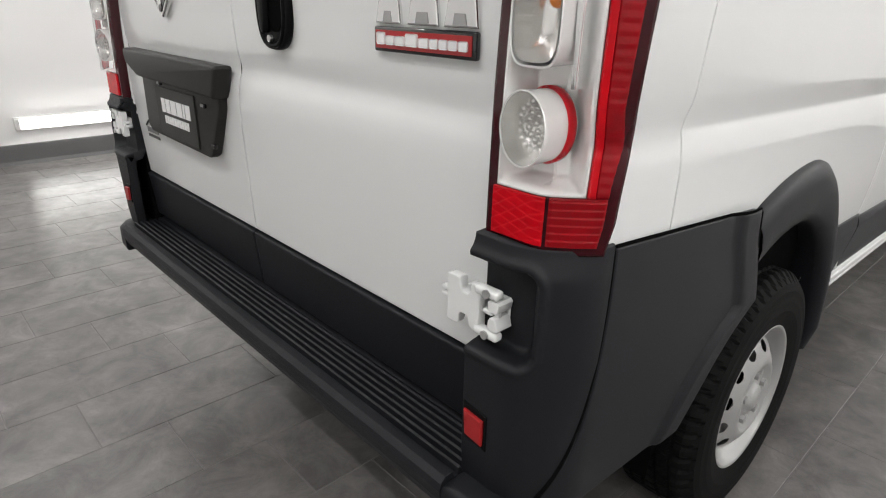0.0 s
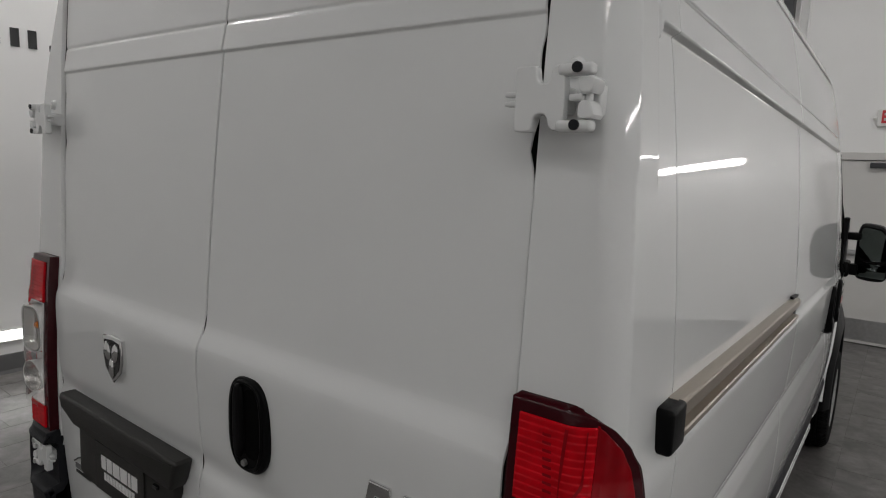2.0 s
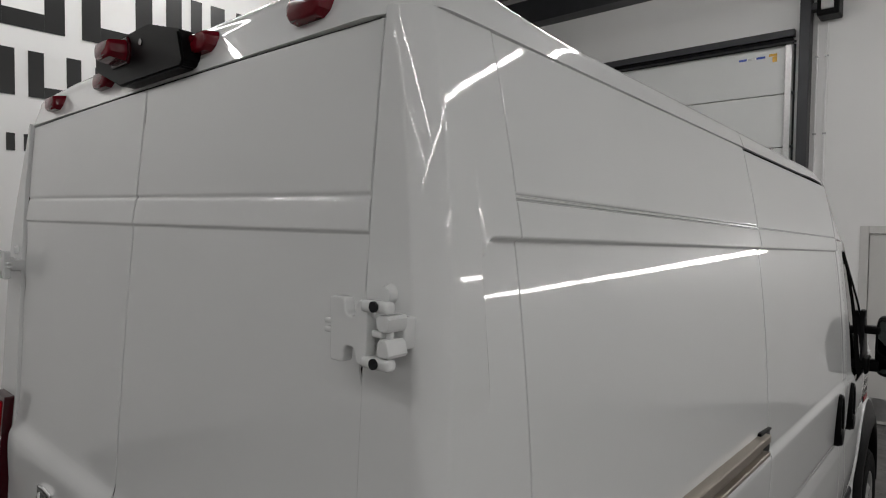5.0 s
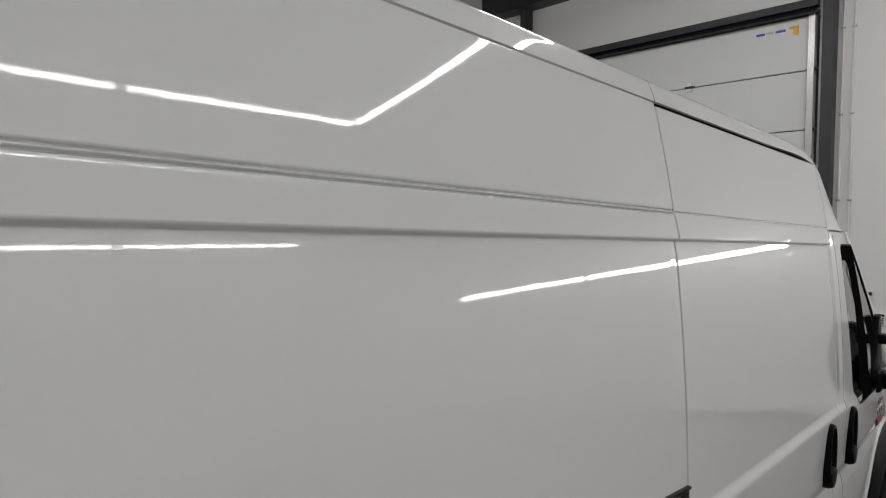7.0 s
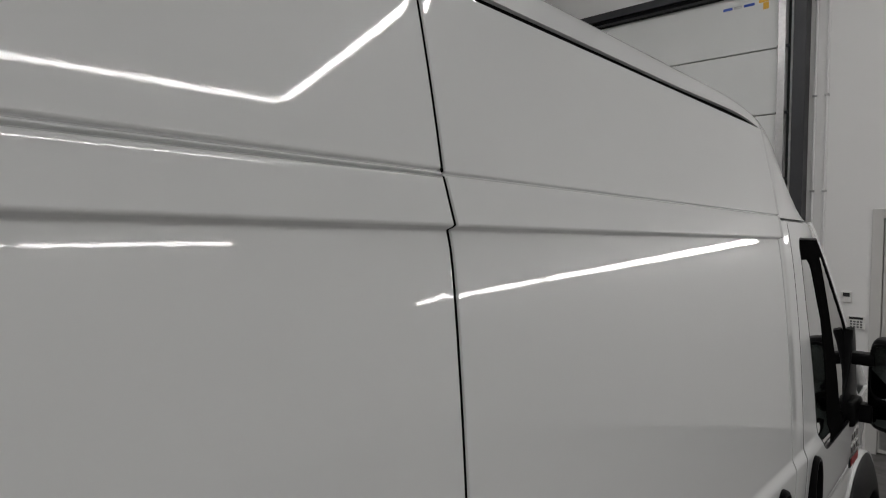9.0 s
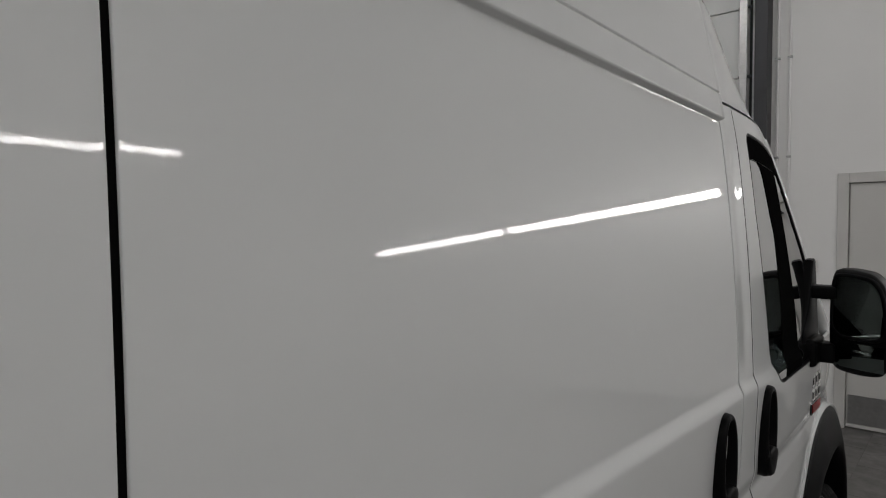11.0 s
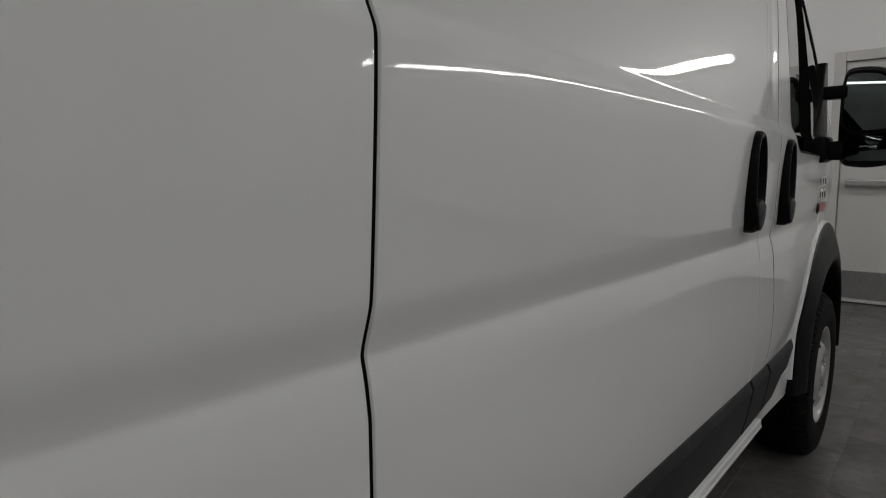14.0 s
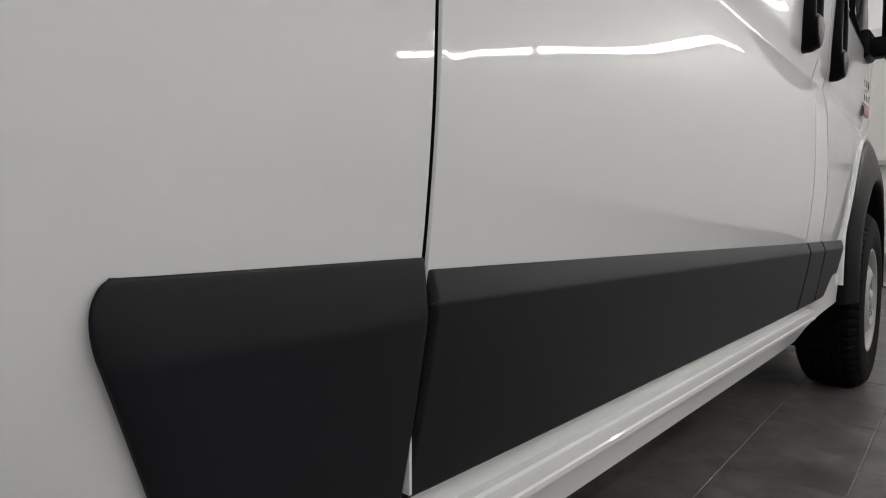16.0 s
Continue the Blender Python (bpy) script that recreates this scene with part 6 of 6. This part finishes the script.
def plate_holder():
    bar = [(-0.712, 1.213), (-0.052, 1.210), (-0.046, 1.203), (-0.064, 1.150), (-0.078, 1.128), (-0.62, 1.136), (-0.706, 1.168), (-0.718, 1.195)]
    h = part("plate_light_bar", prism(bar, "y", -0.046, 0.006, 0.010, 3), PLATE_GREY, door_l, "black plate light bar", smooth=True)
    box = [(-0.635, 1.150), (-0.085, 1.150), (-0.090, 1.10), (-0.165, 0.968), (-0.185, 0.958), (-0.615, 0.966), (-0.640, 0.985)]
    pan = part("plate_recess", prism(box, "y", -0.024, 0.006, 0.006, 2), PLATE_GREY, door_l, "black plate recess", smooth=True)
    pl = part("plate_card", rbox((-0.520, -0.029, 0.972), (-0.235, -0.0245, 1.118), 0.0015), PLATE_GREY, pan, "black dealer card with white bars")
    x = -0.476
    for k, w in enumerate((0.027, 0.031, 0.038, 0.038, 0.013, 0.031)):
        part("print_bar", rbox((x, -0.0305, 1.046), (x + w, -0.0291, 1.086)), PLATE_WHITE, pl)
        x += w + 0.006
    x = -0.462
    for k in range(10):
        part("print_bar", rbox((x, -0.0305, 1.014), (x + 0.0140, -0.0291, 1.037)), PLATE_WHITE, pl)
        x += 0.0180
    for x, z in ((-0.475, 1.128), (-0.275, 1.132), (-0.17, 1.10), (-0.13, 1.0)):
        part("clip", rbox((x - 0.012, -0.034, z - 0.006), (x + 0.012, -0.0245, z + 0.006), 0.003), GLOSS, pan)
    # small dealer sticker as plain bars under a roof-shaped line
    sx0 = -0.748
    st = part("sticker", rbox((sx0, -0.0035 + REAR(0.93), 0.925), (sx0 + 0.10, -0.0015 + REAR(0.93), 0.934)), LETTER, door_l, "small dark printed sticker bars")
    part("print_bar", rbox((sx0, -0.0035 + REAR(0.95), 0.942), (sx0 + 0.095, -0.0015 + REAR(0.95), 0.958)), BASEBOARD, st)
    bm = sweep([(sx0 + d, REAR(z) - 0.003, z) for d, z in ((-0.005, 0.962), (0.025, 0.980), (0.05, 0.990), (0.08, 0.978), (0.10, 0.962))], 0.0028, 6)
    part("print_line", bm, LETTER, st)


plate_holder()


def rear_badges():
    z0 = 1.328
    y = rear_y(0.7, 1.333) - 0.001
    red = part("badge", rbox((0.547, y - 0.010, 1.283), (0.791, y + 0.002, 1.324), 0.004, 3), GLOSS, door_r, "black framed red badge with chrome bars", smooth=True)
    part("badge_panel", rbox((0.554, y - 0.0115, 1.289), (0.784, y - 0.0101, 1.318)), BADGE_RED, red)
    x = 0.560
    for k, w in enumerate((0.022, 0.022, 0.024, 0.030, 0.024, 0.019, 0.019, 0.019, 0.020)):
        h = 0.020 if k in (0, 3) else 0.015
        part("badge_bar", rbox((x, y - 0.0135, 1.295), (x + w - 0.001, y - 0.0116, 1.295 + h), 0.003), PLATE_WHITE, red)
        x += w + 0.0024
    for a, w in ((0.549, 0.066), (0.632, 0.075), (0.718, 0.073)):
        t = part("badge_block", prism([(a, z0), (a + w, z0), (a + w - 0.006, z0 + 0.045), (a + 0.010, z0 + 0.045)], "y", y - 0.008, y + 0.001, 0.003, 2), CHROME, door_r, "chrome badge block")
        part("badge_inlay", prism([(a + 0.022, z0 + 0.003), (a + w - 0.022, z0 + 0.003), (a + w - 0.026, z0 + 0.020), (a + 0.026, z0 + 0.020)], "y", y - 0.0095, y - 0.0082), STEEL, t)
    sh = [(-0.452, 1.452), (-0.398, 1.458), (-0.344, 1.452), (-0.342, 1.395), (-0.352, 1.360), (-0.398, 1.322), (-0.444, 1.360), (-0.454, 1.395)]
    sh = [(a - 0.020, b - 0.012) for a, b in sh]
    y = -0.002
    emb = part("emblem", prism(sh, "y", y - 0.012, y + 0.004, 0.004, 3), CHROME, door_l, "chrome shield emblem", smooth=True)
    part("emblem_field", prism([(-0.418 + (a + 0.418) * 0.80, 1.380 + (b - 1.380) * 0.82) for a, b in sh], "y", y - 0.0135, y - 0.0121), GLOSS, emb)
    for sx in (-1, 1):
        bm = bmesh.new()
        bmesh.ops.create_uvsphere(bm, u_segments=14, v_segments=8, radius=1, matrix=Matrix.Translation((-0.418 + sx * 0.022, y - 0.0135, 1.400)) @ Matrix.Rotation(sx * 0.25, 4, "Y") @ Matrix.Diagonal((0.017, 0.007, 0.028, 1)))
        part("emblem_relief", bm, CHROME, emb, smooth=True)
    bm = bmesh.new()
    bmesh.ops.create_uvsphere(bm, u_segments=14, v_segments=8, radius=1, matrix=Matrix.Translation((-0.418, y - 0.0135, 1.353)) @ Matrix.Diagonal((0.012, 0.007, 0.030, 1)))
    part("emblem_relief", bm, CHROME, emb, smooth=True)


rear_badges()


# roof marker lamps and the camera box
def marker(x, y, z, sc=1.04):
    w, d, h = 0.050 * sc, 0.045, 0.026 * sc
    poly = [(-w, -h * 0.45), (-w * 0.78, -h), (w * 0.78, -h), (w, -h * 0.45), (w, h * 0.45), (w * 0.78, h), (-w * 0.78, h), (-w, h * 0.45)]
    bm = prism([(x + a, z + b) for a, b in poly], "y", y - d, y + 0.03, 0.007, 3)
    for v in bm.verts:
        k = step01(y, y - d, v.co.y)
        v.co.x = x + (v.co.x - x) * (1 - 0.16 * k)
        v.co.z = z + (v.co.z - z) * (1 - 0.30 * k)
    m = part("marker_lamp", bm, MARKER, van, "small red faceted roof marker lamp", smooth=True)
    bm = prism([(x + a * 1.08, z + b * 1.12) for a, b in poly], "y", y - 0.006, y + 0.035, 0.003)
    part("marker_base", bm, DARKRED, m)
    return m


for x in (-0.615, 0.655):
    marker(x, 0.114, 2.536)
for x in (-0.235, 0.283):
    marker(x, 0.118, 2.549)
marker(-0.020, 0.050, 2.574)


def camera_box():
    """A wedge of black plastic over the doors' joint: a notched eight-sided face and flat sides running back to the roof."""
    face = [(-0.182, 2.556), (-0.188, 2.612), (0.115, 2.616), (0.262, 2.576), (0.284, 2.508), (0.270, 2.497), (-0.032, 2.499), (-0.072, 2.515)]
    bm = bmesh.new()
    back = [bm.verts.new((0.04 + (x - 0.04) * 0.94, 0.21, z + 0.002)) for x, z in face]
    frontv = [bm.verts.new((x, 0.050, z)) for x, z in face]
    n = len(face)
    bm.faces.new(back)
    bm.faces.new(frontv)
    for i in range(n):
        bm.faces.new((back[i], back[(i + 1) % n], frontv[(i + 1) % n], frontv[i]))
    bmesh.ops.recalc_face_normals(bm, faces=bm.faces[:])
    bmesh.ops.bevel(bm, geom=bm.edges[:], offset=0.005, segments=2, affect="EDGES")
    c = part("camera_box", bm, BLACK, van, "black plastic camera housing on the roof edge", smooth=True)
    for x, z in ((-0.137, 2.586), (0.088, 2.580)):
        part("screw", cyl((x, 0.0475, z), (x, 0.060, z), 0.008, 14), GLOSS, c)
    part("camera_eye", cyl((0.02, 0.10, 2.512), (0.02, 0.08, 2.503), 0.014, 16), GLOSS, c)


camera_box()
for x in (0.425, 0.470):
    part("roof_rivet", cyl((x, 0.118, 2.545), (x, 0.15, 2.545), 0.005, 10), BLACK, van)


settle(van)


# ---- floor tiles, laid a third apart ----
def floor_tiles():
    W, L, G = 0.311, 0.622, 0.004
    rows = range(int((X0 + 0.772) / W) - 2, int((X1 + 0.772) / W) + 2)

    def tile_mesh(w, l):
        bm = rbox((0, 0, -0.006), (w, l, 0.0), 0.0)
        top = [e for e in bm.edges if all(v.co.z > -0.001 for v in e.verts)]
        bmesh.ops.bevel(bm, geom=top, offset=0.0012, segments=1, affect="EDGES")
        me = bpy.data.meshes.new("tile")
        bm.to_mesh(me)
        bm.free()
        me.materials.append(TILE)
        return me
    whole = tile_mesh(W - G, L - G)
    base_v = [tuple(v.co) for v in whole.vertices]
    base_f = [tuple(p.vertices) for p in whole.polygons]
    verts, faces = [], []
    floor = bpy.data.objects["floor"]
    count = 0
    for k in rows:
        x = -0.772 + k * W
        y = 0.243 + 0.2073 * k
        y -= math.ceil((y - Y0) / L) * L
        while y < Y1:
            xa, xb, ya, yb = max(x, X0), min(x + W - G, X1), max(y, Y0), min(y + L - G, Y1)
            if xb - xa > 0.02 and yb - ya > 0.02:
                cx, cy = x + W / 2, y + L / 2
                near = (-2.4 < cx < 0.4 and -1.4 < cy < 1.6) or (0.7 < cx < 2.9 and 0.2 < cy < 7.6) or (-4.9 < cx < -2.4 and -0.8 < cy < 1.8)
                whole_one = xb - xa > W - G - 1e-6 and yb - ya > L - G - 1e-6
                if near and whole_one and count < 300:
                    t = new("tile", whole)
                    t.location = (x, y, 0)
                    t.parent = floor
                    count += 1
                else:
                    o = len(verts)
                    fx, fy = (xb - xa) / (W - G), (yb - ya) / (L - G)
                    verts += [(xa + a * fx, ya + b * fy, c) for a, b, c in base_v]
                    faces += [tuple(o + i for i in f) for f in base_f]
            y += L
    rest = part("tile_field", mesh_of(verts, faces, TILE, False), TILE, floor)
    tagged(rest, "grey stone floor tiles laid a third apart", kind="stuff")


floor_tiles()


def floor_cable():
    c = thing("cable", (1.35, 2.65, 0), "short dark cable lying on the floor tiles", "cable")
    part("lead", sweep([(1.27, 2.78, 0.006), (1.30, 2.73, 0.006), (1.36, 2.66, 0.006), (1.44, 2.57, 0.006), (1.55, 2.50, 0.006), (1.70, 2.47, 0.006)], 0.006), BLACK, c, smooth=True)
    settle(c)


floor_cable()
